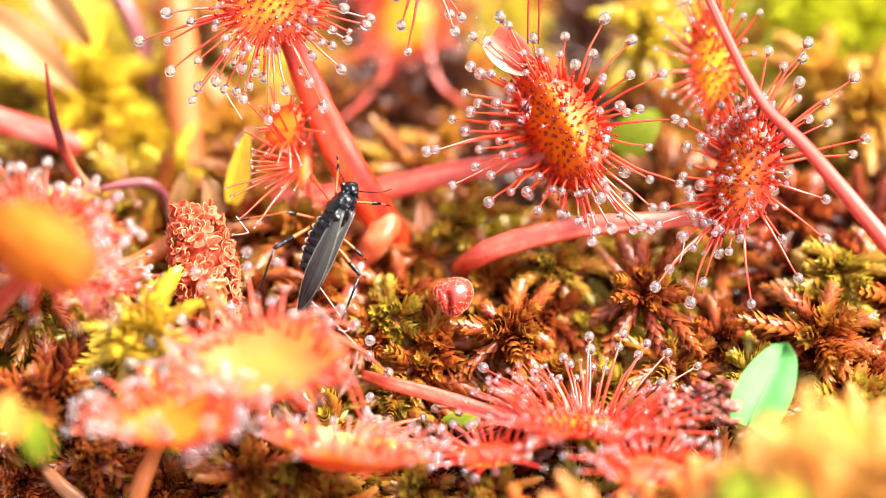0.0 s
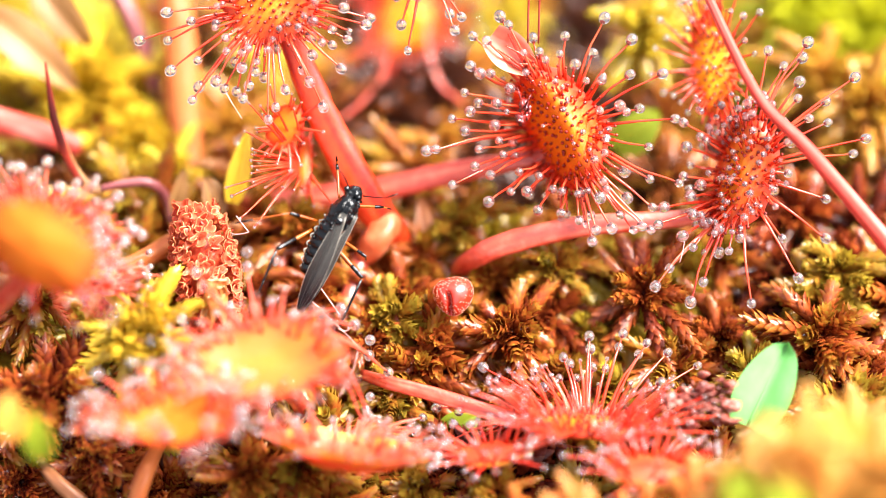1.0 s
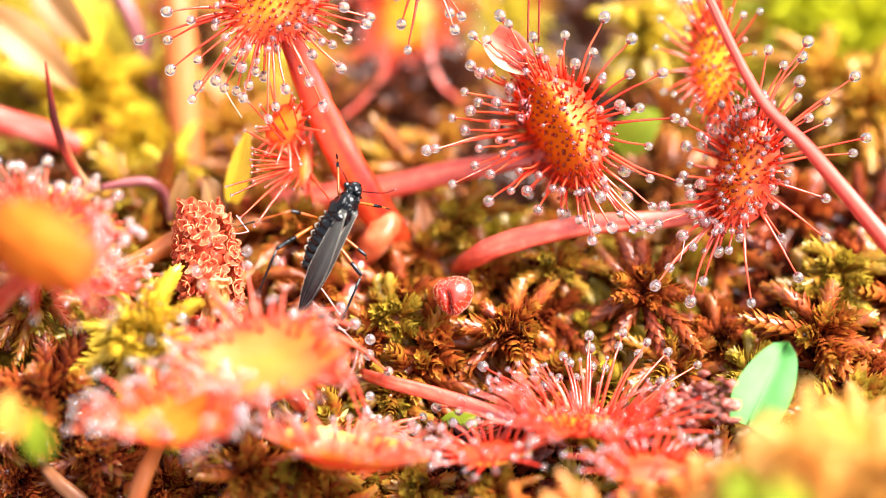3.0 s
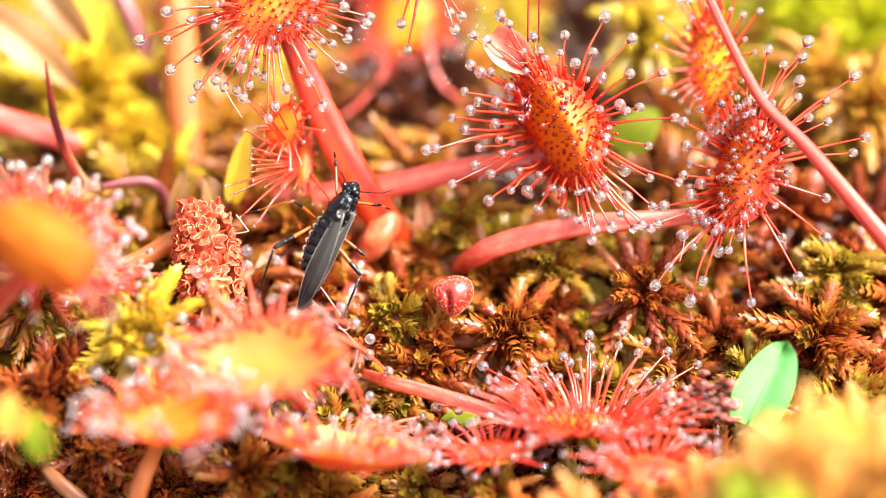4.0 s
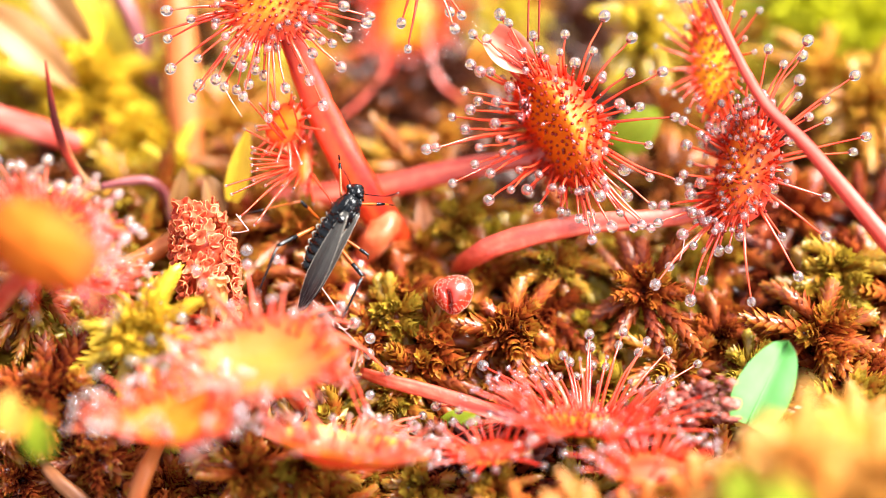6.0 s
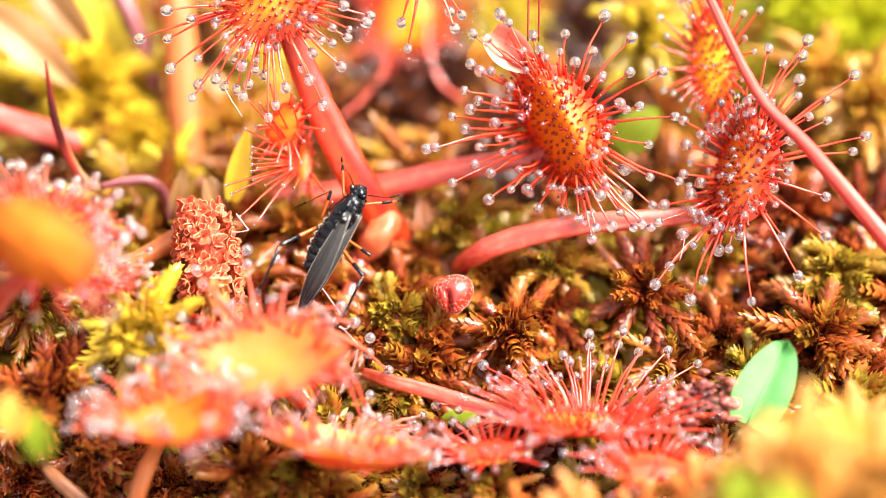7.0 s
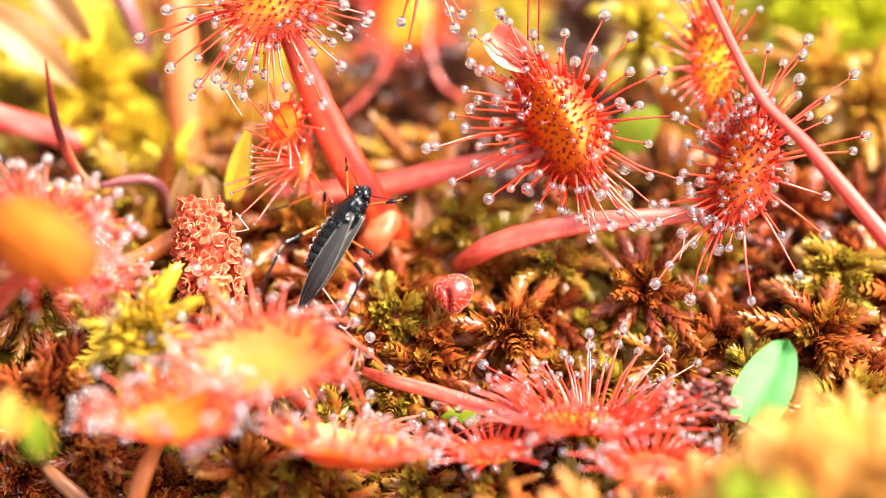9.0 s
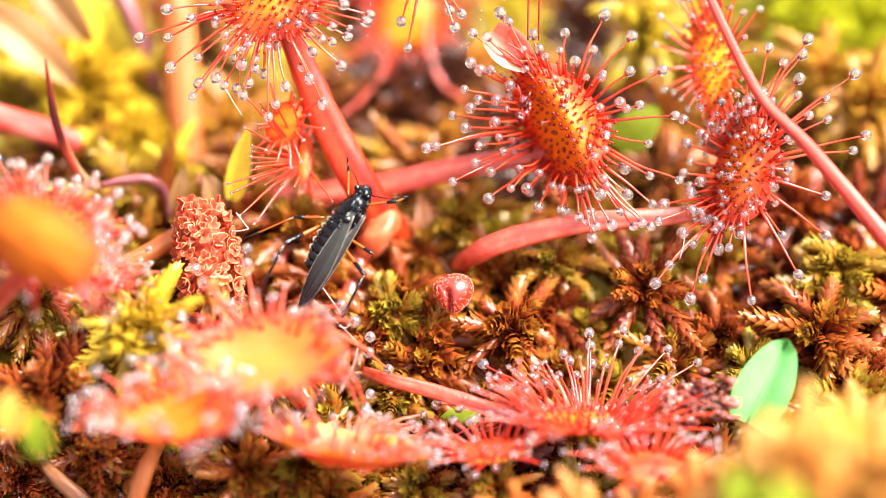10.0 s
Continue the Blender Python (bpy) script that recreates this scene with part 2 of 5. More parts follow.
def ball(geo, c, r, seg=8, rings=5, stretch=(1, 1, 1), value=0.0, rough=0.0, knobs=2.5):
    verts, faces = [], []
    c = Vector(c)
    for i in range(rings + 1):
        a = math.pi * i / rings
        for k in range(seg):
            w = 2 * math.pi * k / seg
            d = Vector((math.sin(a) * math.cos(w), math.sin(a) * math.sin(w), math.cos(a)))
            q = r * (1 + (rough * noise.noise(d * knobs + c) if rough else 0))
            verts.append(c + Vector((d.x * stretch[0], d.y * stretch[1], d.z * stretch[2])) * q)
    for i in range(rings):
        for k in range(seg):
            j = (k + 1) % seg
            if i == 0:
                faces.append((k, seg + k, seg + j))
            elif i == rings - 1:
                faces.append((i * seg + k, (i + 1) * seg + k, i * seg + j))
            else:
                faces.append((i * seg + k, (i + 1) * seg + k, (i + 1) * seg + j, i * seg + j))
    return geo.add(verts, faces, value)


def streaks(n, seg, seed=0):
    """Lengthwise streaks for a tube: one value a side, drifting slowly along it."""
    return [0.5 + 0.75 * noise.noise(Vector((math.cos(6.283 * k / seg) * 2.2, math.sin(6.283 * k / seg) * 2.2, i * 0.12 + seed * 7.7))) for i in range(n) for k in range(seg)]


def scale_leaf(geo, base, d, n, length, width, value, curl=0.05, tip=0.05):
    """A small pointed leaf, hooded over its branch, its tip bent out by curl."""
    s = d.cross(n).normalized()
    n = s.cross(d)
    low, high = base + d * length * 0.35, base + d * length * 0.72
    geo.add([base - s * width * 0.3, base + s * width * 0.3,
             low - s * width * 0.5 - n * width * 0.14, low + n * width * 0.16, low + s * width * 0.5 - n * width * 0.14,
             high - s * width * 0.31 - n * width * 0.04, high + n * (width * 0.12 + length * curl * 0.4), high + s * width * 0.31 - n * width * 0.04,
             base + d * length + n * length * curl],
            [(0, 3, 2), (0, 1, 3), (1, 4, 3), (2, 3, 6, 5), (3, 4, 7, 6), (5, 6, 8), (6, 7, 8)],
            [value - 0.12] * 2 + [value - 0.02, value - 0.04, value - 0.02, value + tip * 0.3, value, value + tip * 0.3, value + tip])


def ground_z(x, y):
    """The height of the bank's surface in mm: a low hummock that levels out."""
    d = y - 3
    q = 0.015 * d * d if d < 0 else 0.012 * d * d
    q = 14 * (1 - math.exp(-q / 14))
    return -4.2 - q + 0.9 * noise.noise(Vector((x * 0.11, y * 0.11, 0.3)))


# ---- ground ----
def ground():
    g = Geo()
    xs = [-40000, -4000, -400, -80] + [-45 + 1.5 * i for i in range(61)] + [80, 400, 4000, 40000]
    ys = [-40000, -4000, -400, -80] + [-33 + 1.5 * i for i in range(61)] + [100, 400, 4000, 40000]
    n = len(xs)
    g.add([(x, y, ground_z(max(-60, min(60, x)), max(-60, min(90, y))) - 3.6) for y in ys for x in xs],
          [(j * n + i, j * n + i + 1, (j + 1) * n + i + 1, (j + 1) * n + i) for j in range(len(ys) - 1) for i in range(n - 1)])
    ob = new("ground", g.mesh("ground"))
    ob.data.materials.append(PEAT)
    return tagged(ob, "wet peat under the bog moss, darkened as shade in its gaps", "ground", kind="structure")


ground()
rng = random.Random(7)


# ---- bog moss ----
def moss_branch(g, base, d, length, width, tint, rings=9, around=5, droop=0.25, axis=None, spread=0.32, tip=0.1):
    """One branch: an arching spindle clad in overlapping hooded leaves; spread: how far they stand off."""
    pull = Vector((rng.uniform(-0.3, 0.3), rng.uniform(-0.3, 0.3), -droop))
    for i in range(rings):
        t = i / (rings - 1)
        p = base + d * length * t + pull * length * t * t
        along = (d + pull * 2 * t).normalized()
        s = along.orthogonal().normalized()
        q = along.cross(s)
        r = width * (0.30 + 0.70 * math.sin(math.pi * (0.16 + 0.74 * t)))
        for k in range(around):
            w = 2 * math.pi * (k + 0.5 * (i % 2)) / around + rng.uniform(-0.2, 0.2)
            out = s * math.cos(w) + q * math.sin(w)
            scale_leaf(g, p + out * r * 0.42, (along + out * spread * rng.uniform(0.5, 1.7)).normalized(), out, r * rng.uniform(1.5, 2.2), r * (1.25 - 0.55 * min(0.7, spread)),
                       tint + rng.uniform(-0.05, 0.05) + 0.16 * (t - 0.4), 0.01 + 0.35 * spread * rng.random(), tip)
    tube(g if axis is None else axis, [base, base + d * length * 0.5 + pull * length * 0.25, base + d * length + pull * length],
         [width * 0.4, width * 0.3, width * 0.05], n=4, seg=4, value=tint - 0.1)
    return base + d * length + pull * length


def rosette(g, at, up, size, tint, outer=9, inner=7, rings=8, around=5, apart=None, ends=None, spread=0.32, tip=0.1):
    """The head of a moss stem: a ring of long branches round a tuft of short ones."""
    a = up.orthogonal().normalized()
    b = up.cross(a)
    turn = rng.uniform(0, 6.3)
    core = None
    for k in range(outer + inner):
        far = k < outer
        w = turn + 2 * math.pi * k / (outer if far else inner) + rng.uniform(-0.25, 0.25)
        flat = (a * math.cos(w) + b * math.sin(w))
        d = (flat * (1 if far else 0.55) + up * (rng.uniform(-0.05, 0.45) if far else rng.uniform(0.5, 1.1))).normalized()
        l = size * (rng.uniform(0.6, 1.08) if far else rng.uniform(0.35, 0.55))
        if apart is not None:
            g, core = Geo(), Geo()
            apart.append((core, g))
        end = moss_branch(g, at + flat * size * 0.06, d, l, size * rng.uniform(0.12, 0.165), tint + rng.uniform(-0.07, 0.07) + (0.0 if far else 0.05),
                    rings if far else max(4, rings - 4), around, rng.uniform(0.05, 0.65) if far else 0.05, core, spread, tip)
        if ends is not None:
            ends.append(end)
    tube(core or g, [at, at - up * size * 0.5 - Vector((0, 0, 1)) * size * 0.6, at - Vector((0, 0, 1)) * size * 1.8], [size * 0.12, size * 0.1, size * 0.08], n=5, seg=5, value=tint - 0.15)


def tint_of(x, y):
    """Which moss grows where: rusty below, olive in the middle, yellow on the far side and in one low tuft."""
    t = 0.31 + 0.5 * noise.noise(Vector((x * 0.13, y * 0.13, 4.0)))
    t += 0.06 * max(0, min(1, (y - 3) / 10)) + 0.08 * max(0, min(1, (-5 - y) / 4)) - 0.13 * max(0, min(1, (y - 6) / 3))
    t += 0.12 * max(0, min(1, (x - 8) / 6)) * max(0, min(1, (y + 4) / 4))
    if x < -13 and y > 6:
        t += 0.42
    if x > 16 and y > 14:
        t += 0.3
    t -= 0.34 * max(0, min(1, (x - 15) / 3)) * (1 if 0 < y < 9 else 0)
    t -= 0.06 * math.exp(-((x + 4) ** 2 + (y + 4) ** 2) / 14)
    return t + rng.uniform(-0.08, 0.08)


def carpet(name, low, high, material, label, far=False):
    g = Geo()
    y = low
    row = 0
    while y < high:
        x = -31 + 1.4 * (row % 2)
        while x < 31:
            px, py = x + rng.uniform(-0.8, 0.8), y + rng.uniform(-0.8, 0.8)
            x += 2.9 if far else 2.9
            if far and noise.noise(Vector((px * 0.3, py * 0.3, 2.0))) < -0.2:
                continue
            s = rng.uniform(2.6, 4.4)
            up = Vector((rng.uniform(-0.4, 0.4), rng.uniform(-0.75, 0.1), 1)).normalized()
            rosette(g, Vector((px, py, ground_z(px, py) + rng.uniform(-3.0, 0.3))), up, s, far_tint(px, py) if far else tint_of(px, py), 8, 4, 6 if far else 10, 4 if far else 6)
        y += 2.6 if far else 2.5
        row += 1
    ob = new(name, g.mesh(name, "tint"))
    ob.data.materials.append(material)
    return tagged(ob, label, "moss", kind="stuff")


def far_tint(x, y):
    """Beyond the sundews: brown in the middle, golden on one side, orange to lime on the other."""
    # the wide noise also dips to dark tints that paint shaded gaps
    t = 0.12 + 0.8 * noise.noise(Vector((x * 0.15, y * 0.13, 9.0)))
    if x < -13:
        t += 0.35
    t -= 0.1 * max(0, min(1, (x + 10) / 3)) * max(0, min(1, (3 - x) / 3))
    t -= 0.24 * max(0, min(1, (x - 3) / 4)) * max(0, min(1, (14 - x) / 2)) + 0.3 * max(0, min(1, (x - 13) / 3)) * max(0, min(1, (13 - y) / 3))
    t += 0.22 * max(0, min(1, (x - 1) / 6)) + 0.25 * max(0, min(1, (x - 14) / 6)) * max(0, min(1, (y - 10) / 5))
    return t + rng.uniform(-0.08, 0.08)


carpet("bog_moss_carpet", -20.0, 7.0, MOSS, "carpet of rusty brown and olive bog moss")
carpet("golden_moss_carpet", 8.2, 36.0, GOLDMOSS, "carpet of golden and orange bog moss beyond the sundews", True)


def moss_head(c, size, tint, lean, label, outer=9, inner=6, material=None, spread=0.32, tip=0.1):
    each, ends = [], []
    rosette(Geo(), Vector((0, 0, 0)), Vector(lean).normalized(), size, tint, outer, inner, 12, 6, each, ends, spread, tip)
    ob = thing("moss_rosette", bank(*c), label, "moss", "star-shaped moss heads", turned=False)
    for core, g in each:
        branch = part("branch", core, material or MOSS, ob, attribute="tint")
        part("leaf_cover", g, material or MOSS, branch, attribute="tint")["kind"] = "stuff"
    # tiny glassy balls added near the branch ends for the sparkle of wet leaves
    wet = Geo()
    for e in ends:
        for k in range(2):
            ball(wet, e * rng.uniform(0.7, 1.0) + Vector((rng.gauss(0, 0.1), rng.gauss(0, 0.1), 0.12 + rng.gauss(0, 0.06))), rng.uniform(0.035, 0.085), 8, 6)
    part("glint_cover", wet, DROP, ob, "tiny clear drops added as wet glints")["kind"] = "stuff"


RUSTY = "rusty brown star-shaped moss head among other mosses"
OLIVE = "olive brown star-shaped moss head among other mosses"
GOLD = "golden yellow moss tuft with pointed leaves"
moss_head((3.90, -4.64, -1.4), 3.7, 0.26, (0.1, -0.5, 1), RUSTY, 8, 6, spread=0.34, tip=0.14)
moss_head((21.46, -4.76, -0.4), 3.8, 0.29, (0.1, -0.4, 1), RUSTY, 8, 6, spread=0.4, tip=0.16)
moss_head((-2.72, -3.86, -2.4), 3.4, 0.5, (0, -0.7, 1), OLIVE)
moss_head((23.02, -1.27, -3.2), 3.2, 0.54, (0, -0.6, 1), OLIVE)
moss_head((-16.47, -4.60, 2.6), 3.8, 0.25, (-0.2, -0.6, 1), GOLD, 14, 22, GOLDTUFT, spread=0.3)
moss_head((-21.7, -8.5, 1.6), 4.6, 0.22, (0.35, -0.5, 1), "red-brown feathery moss head with pale-tipped leaves", 8, 4, spread=0.65, tip=0.24)
moss_head((-23.09, -2.84, 0), 3.2, 0.38, (0.2, -0.5, 1), OLIVE)
moss_head((11.54, -2.40, -2.4), 3.6, 0.25, (-0.4, -0.5, 1), RUSTY)
moss_head((6.56, -0.95, -3.4), 3.0, 0.44, (0.3, -0.5, 1), RUSTY)
moss_head((17.31, -7.01, -0.5), 2.6, 0.55, (-0.3, -0.6, 1), OLIVE)
moss_head((15.76, -5.16, -2.4), 3.0, 0.22, (-0.3, -0.5, 1), RUSTY)
moss_head((3.27, -8.06, -2.2), 2.6, 0.26, (-0.3, -0.6, 1), RUSTY)
moss_head((-2.71, -8.35, -1.5), 2.6, 0.45, (0.1, -0.6, 1), OLIVE)
moss_head((24.10, -9.15, 1), 2.6, 0.52, (-0.2, -0.6, 1), OLIVE)
moss_head((-15.49, -13.41, -0.5), 3.2, 0.24, (0.1, -0.6, 1), RUSTY)
moss_head((-19.26, -13.04, 0), 3.0, 0.2, (0.2, -0.6, 1), RUSTY)
moss_head((-23.67, -13.01, 0.3), 3.0, 0.18, (0.2, -0.6, 1), "red-brown feathery moss head with pale-tipped leaves", 8, 4, spread=0.65, tip=0.24)
moss_head((-10.81, -12.54, 2), 3.0, 0.28, (0.2, -0.6, 1), RUSTY)
moss_head((3.02, -13.49, 2), 2.8, 0.36, (0.0, -0.6, 1), RUSTY)
moss_head((-6.3, -13.0, 0), 3.2, 0.30, (0.1, -0.6, 1), RUSTY)
moss_head((-1.2, -13.4, 1), 3.0, 0.42, (-0.1, -0.6, 1), OLIVE)
moss_head((-13.2, -12.2, -1), 3.0, 0.2, (-0.1, -0.6, 1), RUSTY)
moss_head((-19.5, -11.2, 1), 3.2, 0.16, (-0.1, -0.6, 1), "red-brown feathery moss head with pale-tipped leaves", 8, 4, spread=0.65, tip=0.24)
moss_head((13.22, -13.9, 10), 3.0, 0.2, (-0.1, -0.5, 1), "blurred orange moss tuft close by", material=PEACH)
moss_head((7.53, -14.6, 11), 2.8, 0.25, (-0.1, -0.5, 1), "blurred orange moss tuft close by", material=PEACH)
moss_head((4.39, -14.7, 8), 2.6, 0.05, (-0.1, -0.5, 1), "blurred orange moss tuft close by", material=PEACH)
moss_head((10.48, -14.5, 9), 2.6, 0.1, (-0.1, -0.5, 1), "blurred orange moss tuft close by", material=PEACH)
moss_head((11.98, 13.01, -10), 3.4, 0.66, (-0.1, -0.5, 1), OLIVE)
moss_head((-21.8, 9.6, -12.5), 6.2, 0.5, (0.0, -0.4, 1), GOLD, 12, 16, GOLDTUFT)
moss_head((-18.8, 6.2, -11.5), 5.0, 0.6, (0.2, -0.4, 1), GOLD, 12, 12, GOLDTUFT)
moss_head((-26.6, 11.1, -17), 5.0, 0.5, (0.2, -0.4, 1), GOLD, 12, 12, GOLDTUFT)
moss_head((-16.2, 4.2, -9), 3.0, 1.0, (0.1, -0.5, 1), "pale yellow moss tuft beside a withered stalk", 12, 14, GOLDTUFT)
LIMY = "lime green moss head beyond the sundews"
moss_head((22.43, 14.85, -15), 4.6, 0.7, (0.0, -0.4, 1), LIMY, 12, 14, LIMEMOSS)
moss_head((26.13, 13.61, -15), 5.0, 0.8, (0.0, -0.4, 1), LIMY, 12, 14, LIMEMOSS)
moss_head((28.25, 16.36, -16), 5.0, 0.6, (0.0, -0.4, 1), LIMY, 12, 14, LIMEMOSS)
moss_head((25.30, 8.68, -9), 3.6, 0.36, (-0.1, -0.5, 1), "orange star-shaped moss head beyond the sundews", material=GOLDMOSS)
moss_head((22.88, 10.69, -11), 3.6, 0.36, (-0.1, -0.5, 1), "orange star-shaped moss head beyond the sundews", material=GOLDMOSS)
moss_head((17.6, -10.9, 18), 3.6, 0.5, (0.0, -0.5, 1), "pale orange moss tuft close by", 12, 12, PEACH)
moss_head((21.3, -10.3, 13), 3.1, 0.55, (0.1, -0.5, 1), "pale orange moss tuft close by", 12, 12, PEACH)
moss_head((22.3, -9.7, 6), 2.5, 0.30, (0.1, -0.5, 1), "pale orange moss tuft close by", 12, 12, PEACH)
moss_head((15.2, -12.3, 14), 3.0, 0.5, (0.0, -0.5, 1), "pale orange moss tuft close by", 12, 12, PEACH)
moss_head((21.60, -11.39, 18), 3.6, 0.62, (-0.1, -0.5, 1), "pale orange moss tuft close by", 12, 12, PEACH)


# ---- stems and plain leaves ----
def stem(name, points, radii, material, label, category="stem", flat=1.0, group="", n=24):
    base = Vector(points[0])
    g = tube(Geo(), [Vector(p) - base for p in points], radii, n=n, seg=16, flat=flat, rough=0.12, value=streaks(n, 16, len(label)))
    ob = thing(name, bank(*base), label, category, group)
    part("stalk", g, material, ob, attribute="streak")
    return ob


def plain_leaf(name, base, tip, width, normal, material, label, fold=0.25, bend=0.1, blunt=0.75):
    """A pointed leaf blade with a midrib and thickness."""
    b, t, nn = Vector(base), Vector(tip), Vector(normal).normalized()
    d = t - b
    L = d.length
    d.normalize()
    s = d.cross(nn).normalized()
    up = s.cross(d)
    g = Geo()
    N, M = 14, 9
    for under in (0, 1):
        verts = []
        for i in range(N):
            x = i / (N - 1)
            w = width * (math.sin(math.pi * min(1, 0.08 + 0.92 * x) ** 0.8) ** blunt) * 0.5 + 0.02
            for k in range(M):
                y = k / (M - 1) * 2 - 1
                z = fold * width * (abs(y) ** 0.8 - 0.3 * abs(y) ** 3) * 0.5 + bend * L * math.sin(math.pi * x) - (0.12 * (1 - abs(y) ** 4) if under else 0)
                z += 0.03 * width * noise.noise(Vector((x * 3, y * 2, L)))
                verts.append(d * L * x + s * y * w + up * z)
        faces = [(i * M + k, i * M + k + 1, (i + 1) * M + k + 1, (i + 1) * M + k) for i in range(N - 1) for k in range(M - 1)]
        g.add(verts, faces if not under else [f[::-1] for f in faces], [0.5 + 0.6 * noise.noise(Vector((k * 0.9, i * 0.15, L))) for i in range(N) for k in range(M)])
    ob = thing(name, bank(*base), label, "leaf")
    part("blade", g, material, ob, attribute="streak")
    rib = tube(Geo(), [d * L * x + up * (bend * L * math.sin(math.pi * x) + 0.01) for x in (0.0, 0.3, 0.6, 0.95)], [0.09, 0.07, 0.05, 0.02], n=10, seg=6, value=0.5)
    part("midrib", rib, material, ob, attribute="streak")
    return ob


stem("flower_stalk", [(26.91, -2.48, 2), (24.61, 0.50, 2.2), (20.28, 5.62, 2.2), (17.53, 8.70, 1.6), (14.81, 14.49, 0.5), (13.27, 17.89, 0)], [0.56, 0.50, 0.38, 0.30, 0.26, 0.24],
     PINKSTALK, "long pink sundew flower stalk leaning over the leaves", "flower stalk")
stem("rush_stalk", [(-28.43, 8.46, -8), (-26.41, 7.71, -8), (-24.05, 7.04, -8), (-21.84, 6.21, -9)], [0.75, 0.75, 0.72, 0.6], PINKSTALK, "blunt pink stalk lying among the moss", flat=0.7)
stem("withered_stalk", [(-16.63, 17.22, -11), (-16.01, 13.09, -11), (-15.77, 8.28, -11), (-15.43, 3.47, -11)], [1.0, 1.0, 1.1, 1.0], ORANGE, "upright orange withered stalk in the moss")
stem("purple_stalk", [(-20.89, 17.33, -12), (-18.99, 13.87, -12), (-17.72, 10.13, -13), (-17.31, 7.74, -14)], [0.6, 0.6, 0.5, 0.4], PURPLE, "thin purplish stalk among yellow moss")
stem("curved_stalk", [(-19.87, 3.57, -4), (-18.33, 3.90, -4), (-17.04, 3.91, -4.2), (-16.24, 3.17, -5), (-16.02, 1.53, -6)], [0.2, 0.26, 0.28, 0.28, 0.25], PURPLE, "thin dark red arching stalk")
stem("dead_rush", [(-22.84, 10.81, -2.5), (-22.53, 8.17, -3), (-22.17, 6.56, -3.4), (-21.74, 5.27, -3.8), (-20.98, 3.81, -4.2)], [0.06, 0.22, 0.28, 0.24, 0.2], DARKRED, "dark red pointed dry grass blade", flat=0.35)
stem("straw_piece", [(-22.08, 6.26, -3.9), (-21.64, 4.96, -4.2), (-20.86, 3.82, -4.5), (-19.94, 3.40, -5)], [0.22, 0.32, 0.36, 0.2], STRAW, "pale straw scrap lying on moss", flat=0.6)
stem("fallen_stem", [(-20.64, -2.25, -3), (-17.98, -0.94, -2.5), (-15.11, 0.68, -3), (-13.25, 1.67, -4)], [0.5, 0.55, 0.6, 0.55], ORANGE, "pale orange fallen stem", flat=0.7)
plain_leaf("dry_leaf", (-27.42, 14.18, -8), (-22.15, 9.59, -10), 2.6, (0.2, 0.2, 1), STRAW, "dry straw-coloured curled leaf", 0.5, 0.1)
plain_leaf("dry_leaf", (-24.72, 16.42, -10), (-21.24, 11.79, -12), 2.4, (-0.2, 0.2, 1), STRAW, "dry straw-coloured curled leaf", 0.5, 0.1)
plain_leaf("yellow_leaf", (-12.3, 2.75, -4.5), (-11.35, 6.95, -4), 1.35, (0.35, 0.5, 1), LEMON, "small upright pointed yellow leaf", 0.3, 0.05)
plain_leaf("green_leaf", (16.97, -9.81, 1.5), (19.24, -5.09, 2), 3.1, (-0.25, -0.2, 1), GREEN, "fresh pale green oval leaf with a grooved midrib", 0.6, 0.06, 0.5)
plain_leaf("lime_leaf", (10.4, 5.9, -8.5), (13.0, 8.4, -8.5), 2.4, (0.3, 0.4, 1), LIME, "lime green leaf under the sundews")
plain_leaf("lime_leaf", (-20.5, -10.7, 13), (-20.8, -8.1, 14), 1.5, (0, 0, 1), LIME, "small lime green leaf close by")
plain_leaf("yellow_leaf", (-21.9, -9.6, 14), (-22.0, -7.2, 14), 1.6, (0, 0, 1), YELLOW, "small yellow leaf close by")
plain_leaf("lime_leaf", (15.35, -13.50, 19), (13.9, -10.5, 20), 2.2, (0, 0, 1), LIME, "lime green leaf close by")
plain_leaf("lime_leaf", (17.15, -13.94, 20), (16.05, -10.9, 21), 2.2, (0.2, 0, 1), LIME, "lime green leaf close by")
plain_leaf("yellow_leaf", (18.13, -11.76, 17), (15.88, -8.11, 17), 2.8, (0, 0, 1), YELLOW, "pale orange leaf close by")
plain_leaf("yellow_leaf", (20.26, -11.85, 16), (19.53, -7.27, 17), 3.0, (0, 0, 1), YELLOW, "pale orange leaf close by")
plain_leaf("green_leaf", (-0.13, -10.57, -1), (2.12, -9.28, -1), 1.8, (0, 0, 1), LIME, "small dark green leaf low in the moss")


plain_leaf("dry_leaf", (-15.92, 1.53, -6), (-15.15, 4.9, -5), 1.1, (0.3, 0.5, 0.8), STRAW, "pale straw leaf standing in the moss", 0.4, 0.1)
plain_leaf("dry_leaf", (-13.17, 2.01, -5), (-13.95, 4.3, -4.5), 1.6, (0.4, 0.5, 1), STRAW, "pale dry leaf standing in the moss", 0.4, 0.1)
plain_leaf("dry_leaf", (-0.97, -1.97, -6.5), (-1.40, 3.19, -6), 1.5, (0.2, 0.3, 1), BROWNSTEM, "brownish pink withered leaf", 0.4, 0.1)
plain_leaf("dry_leaf", (5.7, 0.3, -5.5), (5.5, -2.2, -4.5), 0.9, (0.2, 0.3, 1), BROWNSTEM, "brownish pink withered leaf", 0.4, 0.1)
plain_leaf("dry_leaf", (6.5, 0.3, -5.5), (7.1, -2.9, -4.5), 1.0, (0.2, 0.3, 1), BROWNSTEM, "brownish pink withered leaf", 0.4, 0.1)
